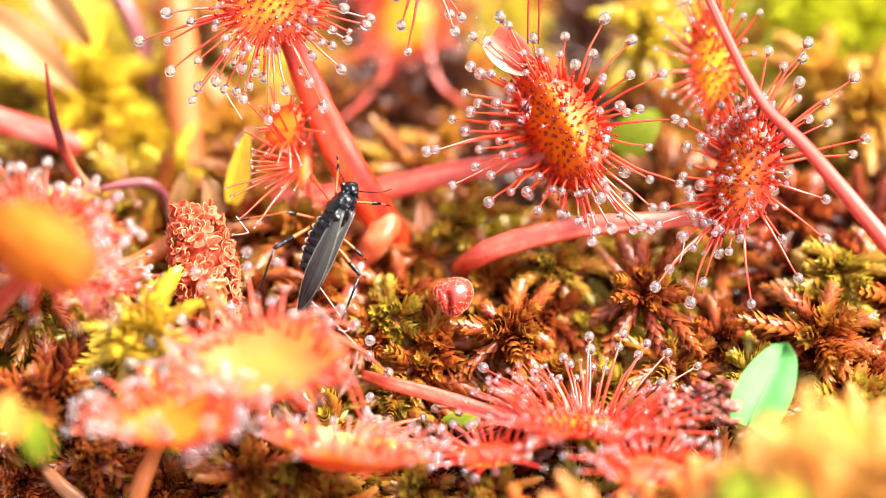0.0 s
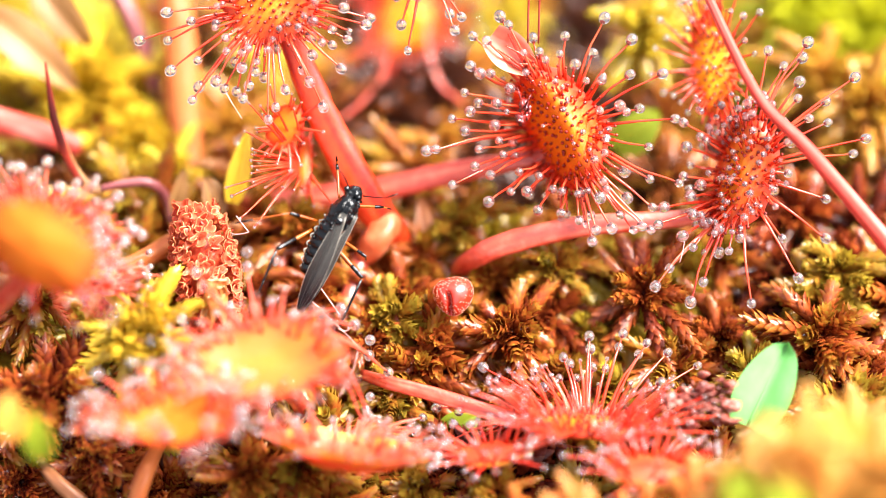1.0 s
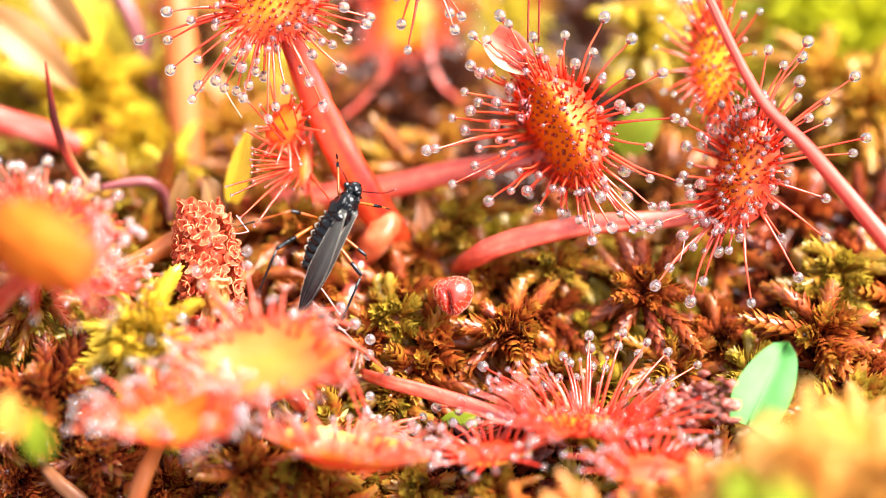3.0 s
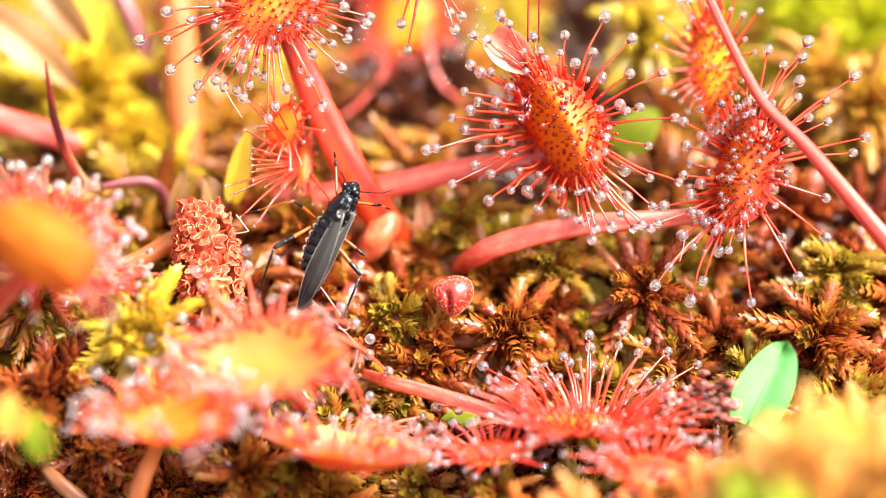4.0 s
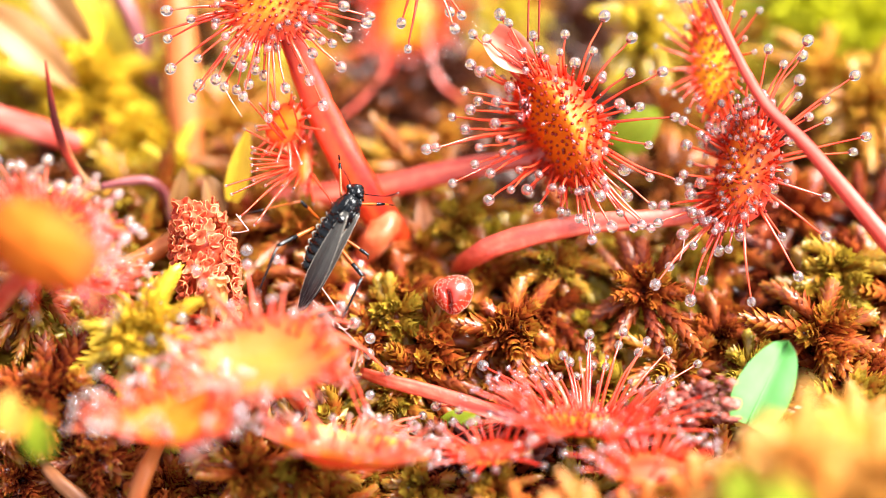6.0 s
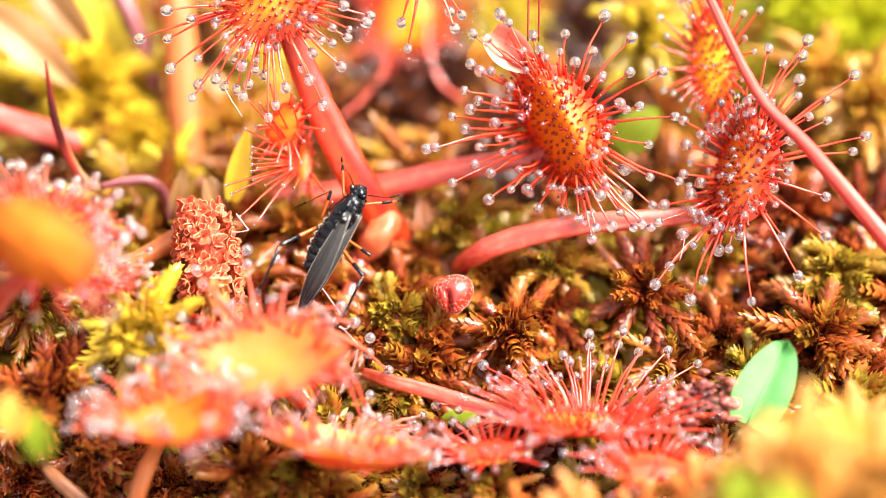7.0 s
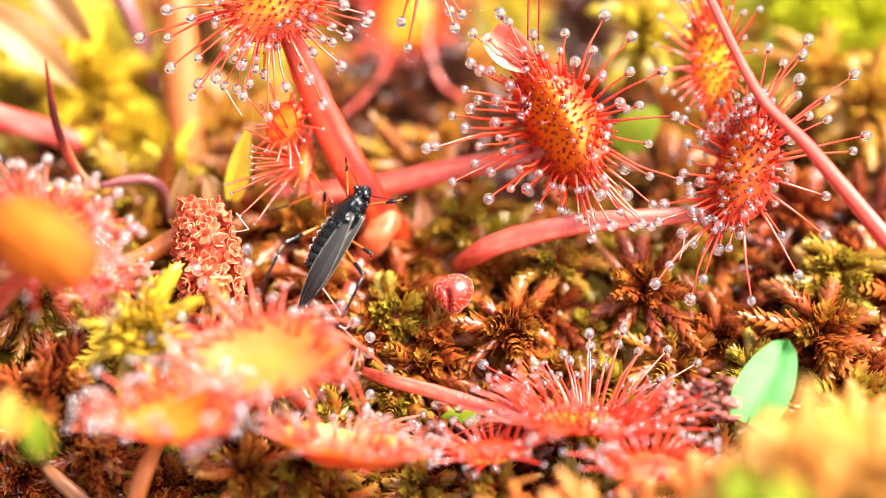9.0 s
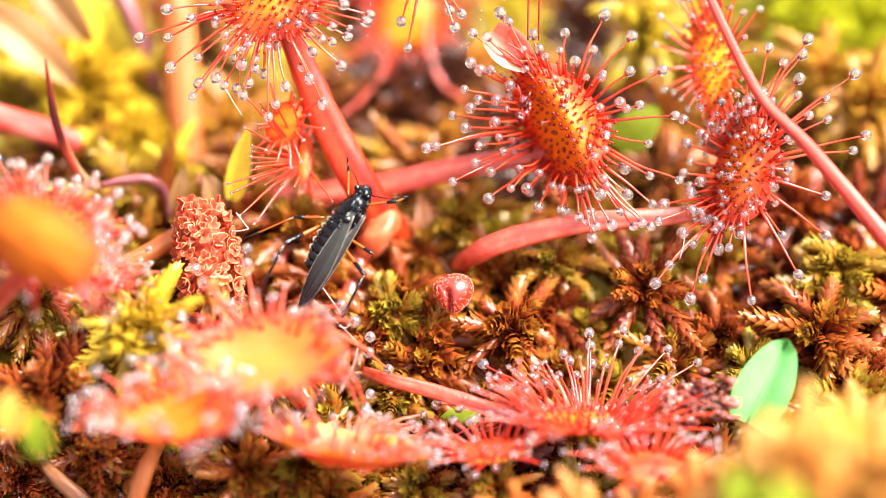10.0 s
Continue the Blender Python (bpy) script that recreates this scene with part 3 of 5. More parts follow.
plain_leaf("yellow_leaf", (1.85, 10.60, -5), (3.15, 12.49, -4), 1.6, (0.2, 0.3, 1), YELLOW, "orange yellow leaf edge behind a sundew", 0.3, 0.1)
stem("withered_stalk", [(-3.3, 13.3, -13), (-3.65, 10.9, -13), (-5.0, 9.1, -12.5), (-6.4, 7.9, -12)], [0.11, 0.14, 0.13, 0.1], STALK, "thin red stalk behind the sundews")
stem("withered_stalk", [(1.25, 9.1, -13), (-0.13, 10.2, -13.5), (-0.85, 12.3, -14), (-1.0, 14.2, -15)], [0.11, 0.14, 0.16, 0.14], STALK, "thin red stalk behind the sundews")
stem("withered_stalk", [(-7.6, 3.1, -8), (-9.2, 1.4, -7), (-10.2, -0.97, -6), (-10.5, -4.0, -6)], [0.28, 0.34, 0.34, 0.3], ORANGE, "orange stem beside the gnat", flat=0.7)
stem("withered_stalk", [(-8.9, 3.75, -7), (-9.3, 0.7, -6), (-9.55, -1.97, -5), (-9.38, -4.92, -5)], [0.2, 0.28, 0.25, 0.2], REDSTALK, "red stem beside the gnat", flat=0.7)
stem("withered_stalk", [(-4.42, 0.69, -5), (-5.21, -1.93, -4), (-5.69, -3.89, -3.6), (-6.07, -5.91, -5)], [0.4, 0.5, 0.5, 0.4], STALK, "pinkish stem below the gnat", flat=0.7)
stem("withered_stalk", [(-23.09, -11.45, 0), (-21.58, -12.90, 1.5), (-19.69, -14.48, 1.5), (-18.62, -16.23, 0)], [0.3, 0.45, 0.45, 0.4], BROWNSTEM, "rough brown stem among the moss")
stem("withered_stalk", [(-15.9, -10.9, 1), (-16.4, -12.3, 3.5), (-17.0, -14.1, 3.5), (-17.5, -15.9, 2)], [0.4, 0.5, 0.5, 0.45], ORANGE, "rough brown stem among the moss")
stem("withered_stalk", [(0.19, -4.55, -2.4), (-0.3, -6.45, -2.2), (0.19, -8.4, -2.6), (0.52, -10.4, -4)], [0.25, 0.3, 0.3, 0.25], PURPLE, "thin brown stem among the moss")


# ---- sundew leaves ----
ball_mesh = ball(Geo(), (0, 0, 0), 1.0, 20, 12).mesh("droplet")
ball_mesh.materials.append(DROP)


def tentacle(parent, base, tip, lean, drop, material, thick=0.1):
    """A gland hair that ends in a dark gland inside a clear drop."""
    L = (tip - base).length
    k = Vector((noise.noise(tip * 1.7), noise.noise(tip * 1.7 + Vector((9, 3, 1))), noise.noise(tip * 1.7 + Vector((4, 8, 2)))))
    mid = base.lerp(tip, 0.5) + lean * L * 0.22 + k * L * 0.06
    d = (tip - mid).normalized()
    end = tip - d * drop * 0.5
    g = tube(Geo(), [base, mid, end.lerp(mid, 0.3) - k * L * 0.02, end], [thick * 1.5, thick * 0.95, thick * 0.7, thick * 0.6], n=8, seg=6)
    hair = part("tentacle", g, material, parent)
    if drop:
        part("gland", ball(Geo(), end + Vector((0, 0, drop * 0.12)) - d * drop * 0.18, drop * 0.38, 12, 9), GLAND, hair)
        dr = part("droplet", ball_mesh, DROP, hair)
        q = d.to_track_quat("Z", "Y").to_matrix().to_4x4()
        dr.matrix_basis = Matrix.Translation(tip * MM) @ q @ Matrix.Diagonal((drop, drop, drop * 1.12, 1))
    return hair


def blade_frame(normal, along):
    n = Vector(normal).normalized()
    a = Vector(along)
    a = (a - n * a.dot(n)).normalized()
    return Matrix((a.cross(n), a, n)).transposed()


def leaf(c, normal, along, wide, long, material, label, tips=(), auto=0, reach=3.0, drops=0.295, dome=0.14, petiole=(), girth=(0.6, 0.7, 0.6), stalk=STALK, hair=HAIR,
         dots=True, rise=0.3, seed=1, spread=0.6, flat=0.5, thick=0.072, small=0.8, side=1, inner=0, inner_to=(0, 0), tip_h=(-0.6, 0.9), crest=0.0):
    """A sundew leaf: petiole, domed blade with small glands on it, and long gland hairs round the rim."""
    r = random.Random(seed)
    c = Vector(c)
    m = blade_frame(normal, along)
    ob = thing("sundew_leaf", bank(*c), label, "sundew leaf", "sundew leaves")

    def surf(rad, w):
        x, y = math.cos(w) * rad, math.sin(w) * rad
        z = dome * wide * (1 - rad * rad) + 0.05 * wide * noise.noise(Vector((x * 2, y * 2, seed)))
        if crest:
            # a rounded ridge along the blade, off its middle, bowed like a saddle
            away = x - 0.42 - 0.25 * (1 - y * y) + 0.2
            z += crest * wide * (0.35 - math.sqrt(away * away + 0.03) * (1.0 if away < 0 else 1.5)) * (1 - 0.3 * y * y)
        return m @ Vector((x * wide / 2, y * long / 2, z))

    g = Geo()
    R, S = 9, 36
    for under in (0, 1):
        verts, val = [], []
        for i in range(R + 1):
            for k in range(S):
                w = 2 * math.pi * k / S
                rad = i / R * (1 + 0.04 * math.sin(5 * w + seed))
                p = surf(rad, w) - (m @ Vector((0, 0, 1))) * (0.28 * (1 - 0.7 * (i / R) ** 3) if under else 0)
                verts.append(p)
                val.append((i / R) ** 1.6)
        fs = [(i * S + k, (i + 1) * S + k, (i + 1) * S + (k + 1) % S, i * S + (k + 1) % S) for i in range(R) for k in range(S)]
        g.add(verts, fs if not under else [f[::-1] for f in fs], val)
    part("blade", g, material, ob, attribute="edge")
    up = m @ Vector((0, 0, 1))
    if petiole:
        pts = [Vector(p) - c for p in petiole]
        part("petiole", tube(Geo(), pts, list(girth), n=26, seg=18, flat=flat, rough=0.12, value=streaks(26, 18, seed)), stalk, ob, attribute="streak")
    if dots:
        short, heads = Geo(), Geo()
        step = 0.42
        for i in range(-14, 15):
            for j in range(-14, 15):
                x = (i + 0.5 * (j % 2)) * step / (wide / 2) + r.uniform(-0.04, 0.04)
                y = j * step * 0.87 / (long / 2) + r.uniform(-0.04, 0.04)
                rad = math.hypot(x, y)
                if rad > 0.97:
                    continue
                b = surf(rad, math.atan2(y, x))
                out = (m @ Vector((x * wide, y * long, 0))).normalized() if rad > 0.05 else up
                t = b + (up * 0.7 + out * rad * 1.3).normalized() * (0.12 + 0.95 * rad ** 3) * r.uniform(0.8, 1.2)
                tube(short, [b - up * 0.1, b.lerp(t, 0.5), t], [0.08, 0.06, 0.045], n=4, seg=5)
                ball(heads, t, 0.088 + 0.035 * r.random(), 8, 6)
        part("hair_cover", short, hair, ob)["kind"] = "stuff"
        part("gland_cover", heads, GLAND, ob)["kind"] = "stuff"
    for p in tips:
        h = p[2] if len(p) > 2 else r.uniform(*tip_h)
        k = 1 - h / REACH
        tip = Vector((p[0] * k, p[1] * k, h)) - c
        q = m.transposed() @ tip
        w = math.atan2(q.y / long, q.x / wide)
        rad = min(0.95, 0.8 * math.hypot(q.x / wide * 2, q.y / long * 2))
        base = surf(rad, w) - up * 0.06
        tentacle(ob, base, tip, (up + r.uniform(-0.4, 0.4) * (m @ Vector((1, 0, 0)))) * rise, drops * r.uniform(0.8, 1.15), hair, thick)
    for i in range(inner):
        w, rad = r.uniform(0, 6.283), 0.85 * math.sqrt(r.random())
        x, y = math.cos(w) * rad * 0.7 + inner_to[0], math.sin(w) * rad * 0.7 + inner_to[1]
        base = surf(min(0.95, math.hypot(x, y)), math.atan2(y, x)) - up * 0.05
        lean = (up + m @ Vector((x, y, 0)) * 0.9 + Vector((r.uniform(-0.3, 0.3), r.uniform(-0.3, 0.3), 0))).normalized()
        tentacle(ob, base, base + lean * r.uniform(0.6, 1.5), up * 0.05, drops * r.uniform(0.4, 0.62), hair, thick * 0.8)
    for i in range(auto):
        w = 2 * math.pi * (i + r.uniform(-0.4, 0.4)) / auto
        lay = r.random()
        base = surf(0.96 - 0.3 * lay, w) - up * 0.06
        out = m @ Vector((math.cos(w) * wide, math.sin(w) * long, 0)).normalized()
        tip = base + (out * (1 - spread * lay) + up * side * (0.15 + 0.9 * lay)).normalized() * reach * r.uniform(0.5, 1.2)
        tentacle(ob, base, tip, (up * 0.7 - out * 0.2) * rise, drops * small * r.uniform(0.7, 1.1), hair, thick)
    return ob


# The tall leaf with an insect scrap on it: two lists of its rim hairs, by u and v.
tips_a = [(1.69, 12.09), (2.49, 11.83), (3.22, 13.20), (3.70, 12.72), (1.56, 10.40), (2.10, 9.98), (2.68, 9.98), (3.76, 9.12), (1.21, 8.90), (1.98, 8.32), (3.03, 8.29), (1.53, 7.84),
          (0.51, 7.43), (1.24, 6.73), (2.93, 7.05), (3.16, 6.19), (2.04, 5.71), (3.38, 5.39), (-0.41, 5.71), (-0.92, 5.61), (1.79, 4.75), (2.68, 4.24), (0.54, 3.70), (4.30, 4.43),
          (5.42, 4.18), (3.83, 3.32), (4.72, 3.32), (2.58, 2.74), (6.19, 3.44), (6.70, 3.32), (7.81, 3.28)]
tips_a2 = [(5.36, 2.26), (6.66, 2.10), (7.68, 1.69), (8.35, 1.98), (8.64, 1.15), (9.53, 1.24), (10.01, 2.01), (10.75, 1.15), (11.22, 1.37), (11.73, 1.15), (8.42, 0.51),
           (11.83, 2.42), (10.40, 2.97), (8.86, 2.97), (10.24, 4.43), (11.67, 4.02), (13.33, 3.79), (11.61, 5.84), (13.11, 7.43), (11.10, 8.00), (9.98, 8.16), (12.40, 9.98),
           (10.55, 9.92), (10.65, 11.89), (9.12, 13.11), (6.89, 12.09), (7.46, 10.49), (8.48, 11.13), (8.96, 9.60), (5.07, 11.99), (5.45, 11.19)]
tall_leaf = leaf((6.45, 6.84, -0.9), (-0.30, -0.1, 1), (-0.55, 1, 0), 4.9, 7.6, BLADE, "upright orange sundew leaf with red hairs and clear drops",
     tips_a + tips_a2, auto=30, reach=2.0, inner=12, inner_to=(0.5, -0.1), dome=0.1, crest=0.5, petiole=((7.0, 5.6, -3.0), (3.85, 5.1, -4.4), (0.55, 4.55, -5.5), (-3.5, 3.64, -6), (-8.3, 3.0, -6.5), (-11.8, 2.6, -8)), girth=(0.5, 0.55, 0.68, 0.72, 0.7, 0.6), seed=3)
tips_curl = [(2.36, 11.77), (2.68, 11.13), (3.06, 11.96), (3.48, 11.00), (3.86, 11.58), (4.08, 10.62), (4.53, 11.13), (4.91, 11.38), (5.13, 10.87)]


def curled_tip():
    """The rolled end of the tall leaf: a thin wet sheet, with short bare hairs running into it."""
    r = random.Random(4)
    c = Vector((6.45, 6.84, -0.9))
    base, far = Vector((4.9, 10.3, -0.7)) - c, Vector((2.7, 12.1, -0.6)) - c
    d = (far - base).normalized()
    s = Vector((-d.y, d.x, 0))
    g, N, M, verts, val = Geo(), 10, 9, [], []
    for under in (0, 1):
        for j in range(N):
            for k in range(M):
                p, q = j / (N - 1), k / (M - 1) * 2 - 1
                w = 0.35 + 0.75 * math.sin(math.pi * min(1, 0.1 + 0.72 * p))
                up = 0.55 * q * q + 0.5 * p * p + 0.12 * noise.noise(Vector((p * 3, q * 2, 5))) - 0.08 * under
                verts.append(base.lerp(far, p) + s * q * w + Vector((0, 0, up)))
                val.append(0.35 + 0.5 * abs(q) ** 2 + 0.3 * noise.noise(Vector((q * 4, p, 2))))
    faces = [(j * M + k, j * M + k + 1, (j + 1) * M + k + 1, (j + 1) * M + k) for j in range(N - 1) for k in range(M - 1)]
    g.add(verts, faces + [tuple(v + N * M for v in f[::-1]) for f in faces], val)
    part("curled_tip", g, CURLTIP, tall_leaf, "pale wet curled tip", attribute="edge")
    for u, v in tips_curl:
        tip = Vector((u, v, r.uniform(-0.4, 0.3))) - c
        tentacle(tall_leaf, base + Vector((r.uniform(-0.2, 0.7), r.uniform(-0.7, 0.2), 0)), tip.lerp(base, 0.25), Vector((0.3, 0.1, 0.6)), 0.0, HAIR, 0.065)


curled_tip()

tips_b = [(11.99, -2.04), (12.79, -1.02), (13.52, 0.80), (14.13, 0.16), (14.09, 2.04), (14.76, 1.53), (14.70, -1.79), (13.97, -2.93), (15.56, -0.13), (15.59, 1.21), (17.41, -3.00),
          (20.06, -1.56), (21.62, 0.67), (21.62, 2.90), (21.72, 7.21), (21.62, 8.39), (23.25, 9.76), (23.88, 6.31), (23.15, 5.45), (20.03, 8.58), (20.12, 9.50), (19.23, 10.40),
          (18.37, 11.26), (20.28, 10.87), (20.60, 11.73), (20.66, 7.43), (17.16, 8.26), (17.25, 9.69), (18.05, 8.71), (17.09, 7.53), (13.58, 4.18), (14.54, 3.70), (13.74, 5.84),
          (13.58, 7.21), (14.54, 6.41), (18.69, 3.38), (19.48, 4.34), (19.16, 0.67), (16.77, 0.73), (13.97, 3.06), (12.47, 2.42), (12.15, 1.47), (19.16, 7.21), (19.64, 6.09)]
leaf((16.67, 4.51, -0.5), (-0.5, 0.1, 0.85), (0.25, 1, 0), 4.2, 7.0, REDBLADE, "red-orange sundew leaf thick with clear sticky drops",
     tips_b, auto=40, reach=1.7, inner=34, inner_to=(0.38, 0.0), dome=0.12, crest=0.36, petiole=((16.71, 2.62, -2.2), (13.47, 1.81, -2.2), (8.27, 1.42, -1.9), (3.74, 0.42, -1.9), (1.85, -0.42, -2.6), (0.95, -1.15, -4.2), (0.6, -2.4, -8)), girth=(0.4, 0.5, 0.62, 0.66, 0.62, 0.5, 0.4), seed=5)

leaf((15.62, 10.65, -3.5), (-0.3, 0.1, 1), (-0.1, 1, 0), 2.6, 6.6, GOLDBLADE, "yellow-orange sundew leaf behind the others", auto=44, reach=2.4, drops=0.27, inner=6, seed=8)

tips_c = [(-17.12, 11.83), (-15.37, 10.14), (-13.84, 10.71), (-13.78, 9.22), (-14.16, 8.48), (-12.82, 9.53), (-12.34, 9.12), (-11.67, 8.96), (-11.29, 8.58), (-11.35, 10.30), (-11.77, 10.65), (-10.59, 10.08),
          (-10.11, 9.76), (-10.97, 9.28), (-8.90, 9.06), (-9.38, 11.35), (-9.85, 7.37), (-9.44, 8.07), (-7.94, 10.17), (-7.37, 11.03), (-7.53, 9.50), (-6.25, 11.58), (-6.25, 12.47), (-5.74, 10.24),
          (-5.39, 11.89), (-6.76, 8.07), (-5.61, 13.68), (-4.11, 13.11), (-4.34, 12.72), (-7.46, 12.05), (-7.37, 12.95), (-15.59, 13.42), (-14.22, 12.95), (-15.53, 11.83), (-4.59, 14.70), (-15.43, 15.34), (-10.65, 17.57), (-7.78, 17.25)]
leaf((-9.78, 14.25, -0.3), (-0.1, 0.15, 1), (0.1, 1, 0), 5.6, 5.4, REDBLADE, "red-orange sundew leaf with hanging drops", tips_c, auto=40, reach=2.2,
     petiole=((-9.12, 13.20, -1), (-7.87, 10.03, -1.6), (-6.44, 6.83, -2.2), (-4.75, 3.61, -3), (-3.10, 1.02, -5), (-1.82, -1.31, -8)), girth=(0.6, 0.8, 0.95, 1.05, 1.0, 0.8), stalk=REDSTALK, seed=11)

tips_f = [(-10.78, 5.71), (-10.78, 5.39), (-10.84, 5.07), (-10.78, 4.72), (-10.81, 4.34), (-10.71, 3.86), (-10.01, 3.54), (-6.25, 2.58), (-11.19, 6.73), (-9.85, 7.37), (-9.44, 8.07), (-8.42, 8.00),
          (-10.97, 8.32), (-10.33, 8.16), (-10.49, 4.50), (-10.01, 5.45), (-12.24, 3.54), (-11.93, 3.06), (-9.06, 3.54), (-8.42, 3.38), (-10.65, 1.31), (-11.45, 1.79)]
leaf((-7.96, 5.09, -3.2), (0.1, 0.2, 1), (0.05, 1, 0), 0.9, 3.0, REDBLADE, "folded red sundew leaf with parallel hairs", tips_f, auto=16, reach=1.6, drops=0.10, seed=12, dots=False, rise=0.1, side=-1)
leaf((-9.02, 7.08, -2), (-0.1, 0.0, 1), (0.6, 1, 0), 2.0, 2.8, BLADE, "small orange sundew leaf beside a red stalk", auto=18, reach=1.5, drops=0.14, seed=14, dots=False)
leaf((-2.22, 14.38, -17), (0, 0.1, 1), (0.1, 1, 0), 4.6, 5.6, GOLDBLADE, "sundew leaf low behind the others, yellow in the middle", auto=44, reach=3.6, drops=0.3, seed=13, thick=0.08,
     petiole=((-2.15, 11.9, -17.5), (-1.49, 8.9, -18), (-1.16, 4.9, -18)), girth=(0.3, 0.3, 0.3), stalk=REDSTALK)

tips_g = [(0.38, 13.36), (0.67, 12.40), (-1.98, 11.26), (-2.36, 12.72), (1.05, 13.17), (-3.00, 14.70), (1.79, 15.02), (-0.77, 19.16), (-3.32, 17.89), (1.47, 17.89)]
leaf((-1.02, 16.45, 0), (0, 0.1, 1), (0.1, 1, 0), 3.0, 3.6, REDBLADE, "red sundew leaf hanging over the others", tips_g, auto=14, reach=1.5, seed=27,
     petiole=((-1.02, 17.63, -0.5), (-0.78, 20.73, -2), (-0.47, 24.63, -6)), girth=(0.4, 0.5, 0.4), stalk=REDSTALK)

tips_d = [(-0.38, -8.90), (0.89, -9.15), (-0.38, -11.07), (1.15, -10.97), (2.10, -10.43), (2.26, -6.60), (5.13, -6.82), (5.68, -7.72), (6.79, -6.03), (7.14, -6.41), (6.57, -7.21), (7.53, -7.21),
          (8.26, -4.85), (8.32, -5.55), (8.42, -6.60), (10.17, -4.69), (9.92, -5.45), (9.18, -6.66), (11.51, -5.23), (11.03, -5.87), (12.69, -5.77), (12.31, -7.46), (14.38, -6.51)]
leaf((8.00, -9.72, 2.8), (0.05, 1.0, 0.4), (1, 0.12, 0), 3.0, 8.6, REDBLADE, "low red sundew leaf seen edge on, hairs fanned upward", tips_d, auto=120, reach=3.0, drops=0.27, small=0.5,
     petiole=((4.60, -9.73, 1.8), (2.08, -8.86, 1.6), (-0.76, -8.00, 1.2), (-2.98, -7.46, 0.6), (-4.64, -7.06, -1.5)), girth=(0.4, 0.42, 0.42, 0.4, 0.3), hair=HAIR, seed=17, thick=0.065, tip_h=(-0.2, 0.7))

tips_h = [(-4.19, -5.94, 0.6), (-3.08, -6.89, 0.6), (-4.51, -9.68, 2.5), (-4.10, -9.43, 2.5), (-4.35, -8.99, 2.5), (-5.61, -6.63, 4), (-14.47, -3.79, 2.5), (-14.89, -4.70, 1.5), (-15.89, -5.06, 3), (-13.96, -1.21, 3.5),
          (-13.55, -2.00, 3), (-11.07, -0.90, 3.5), (-10.66, -3.22, 4), (-9.66, -2.89, 5), (-11.97, -3.20, 5), (-8.43, -3.66, 5), (-6.94, -3.53, 4), (-5.74, -3.25, 3), (-4.98, -4.20, 2.5), (-16.61, -6.38, 6), (-14.78, -6.54, 6)]
leaf((-9.76, -5.79, 7), (-0.1, 0.6, 0.9), (1, 0.06, 0), 5.0, 9.0, YELBLADE, "sundew leaf close by, yellow blade with red hairs", tips_h, dots=False, dome=-0.12, auto=44, reach=2.0, drops=0.3, small=0.6, hair=PALEHAIR, seed=19,
     thick=0.085, petiole=((-9.28, -6.69, 6), (-8.30, -8.14, 2), (-7.29, -10.39, -3)), girth=(0.5, 0.5, 0.4))
leaf((-14.45, -8.78, 9), (-0.1, 0.75, 0.7), (1, -0.08, 0), 4.0, 7.0, ORANGEBLADE, "sundew leaf close by, orange rim and red hairs", auto=50, reach=2.2, drops=0.32, small=1.0, hair=PALEHAIR, seed=20, dots=False, dome=-0.2,
     thick=0.085, spread=0.9, petiole=((-13.36, -9.30, 8), (-12.52, -10.04, 4), (-11.77, -11.29, -2)), girth=(0.5, 0.5, 0.4))
tips_r = [(-2.63, -10.09, 0.8), (-2.26, -10.62, 0.8), (-1.54, -10.28, 0.6), (-1.14, -9.43, 0.6), (-0.38, -10.95, 0.5), (-3.62, -9.49, 1), (-4.2, -9.2, 1), (-1.9, -10.0, 0.4), (-3.2, -10.3, 1.4)]
leaf((-5.25, -10.51, 6), (0.15, 1.0, 0.32), (1, -0.12, 0), 3.6, 8.6, RIMBLADE, "cupped red sundew leaf with an orange rim close by", tips_r, auto=60, reach=2.0, drops=0.25, hair=PALEHAIR, seed=21, dots=False, dome=-0.3,
     thick=0.085, spread=0.9, petiole=((-6.89, -10.74, 5), (-7.73, -11.37, 1), (-8.60, -12.34, -3)), girth=(0.5, 0.5, 0.4))
leaf((-21.00, 0.3, 11), (-0.35, -0.15, 1), (1, -0.45, 0), 4.4, 7.0, ORANGEBLADE, "orange sundew leaf close by, seen from its back", auto=26, reach=2.2, drops=0.26, hair=HAIR, seed=22, spread=0.2, dots=False, side=-1,
     dome=0.2, petiole=((-21.62, -0.87, 9), (-24.73, -3.66, 5), (-26.91, -6.66, 0)), girth=(0.5, 0.5, 0.4))
leaf((-21.96, 1.26, 5), (0.1, 0.6, 0.8), (1, -0.3, 0), 4.0, 8.0, REDBLADE, "red sundew leaf with pale hairs behind another", auto=70, reach=1.9, drops=0.3, small=1.0, hair=PALEHAIR, seed=23, thick=0.07)
leaf((-19.32, -1.22, 3), (0.3, 0.6, 0.8), (1, -0.4, 0), 2.4, 4.0, REDBLADE, "small red sundew leaf with pale hairs", auto=44, reach=1.8, drops=0.24, hair=PALEHAIR, seed=24, thick=0.07)
leaf((11.26, -11.97, 5), (0.1, 0.8, 0.6), (1, 0.1, 0), 2.6, 5.0, RIMBLADE, "small pale red sundew leaf low in the moss", auto=60, reach=2.2, drops=0.26, hair=HAIR, seed=25, thick=0.08, dots=False)
leaf((2.67, -11.17, 3.5), (-0.1, 0.8, 0.6), (1, 0.1, 0), 2.0, 4.4, RIMBLADE, "small pale red sundew leaf low in the moss", auto=50, reach=1.8, drops=0.28, hair=HAIR, seed=26, thick=0.08, dots=False)


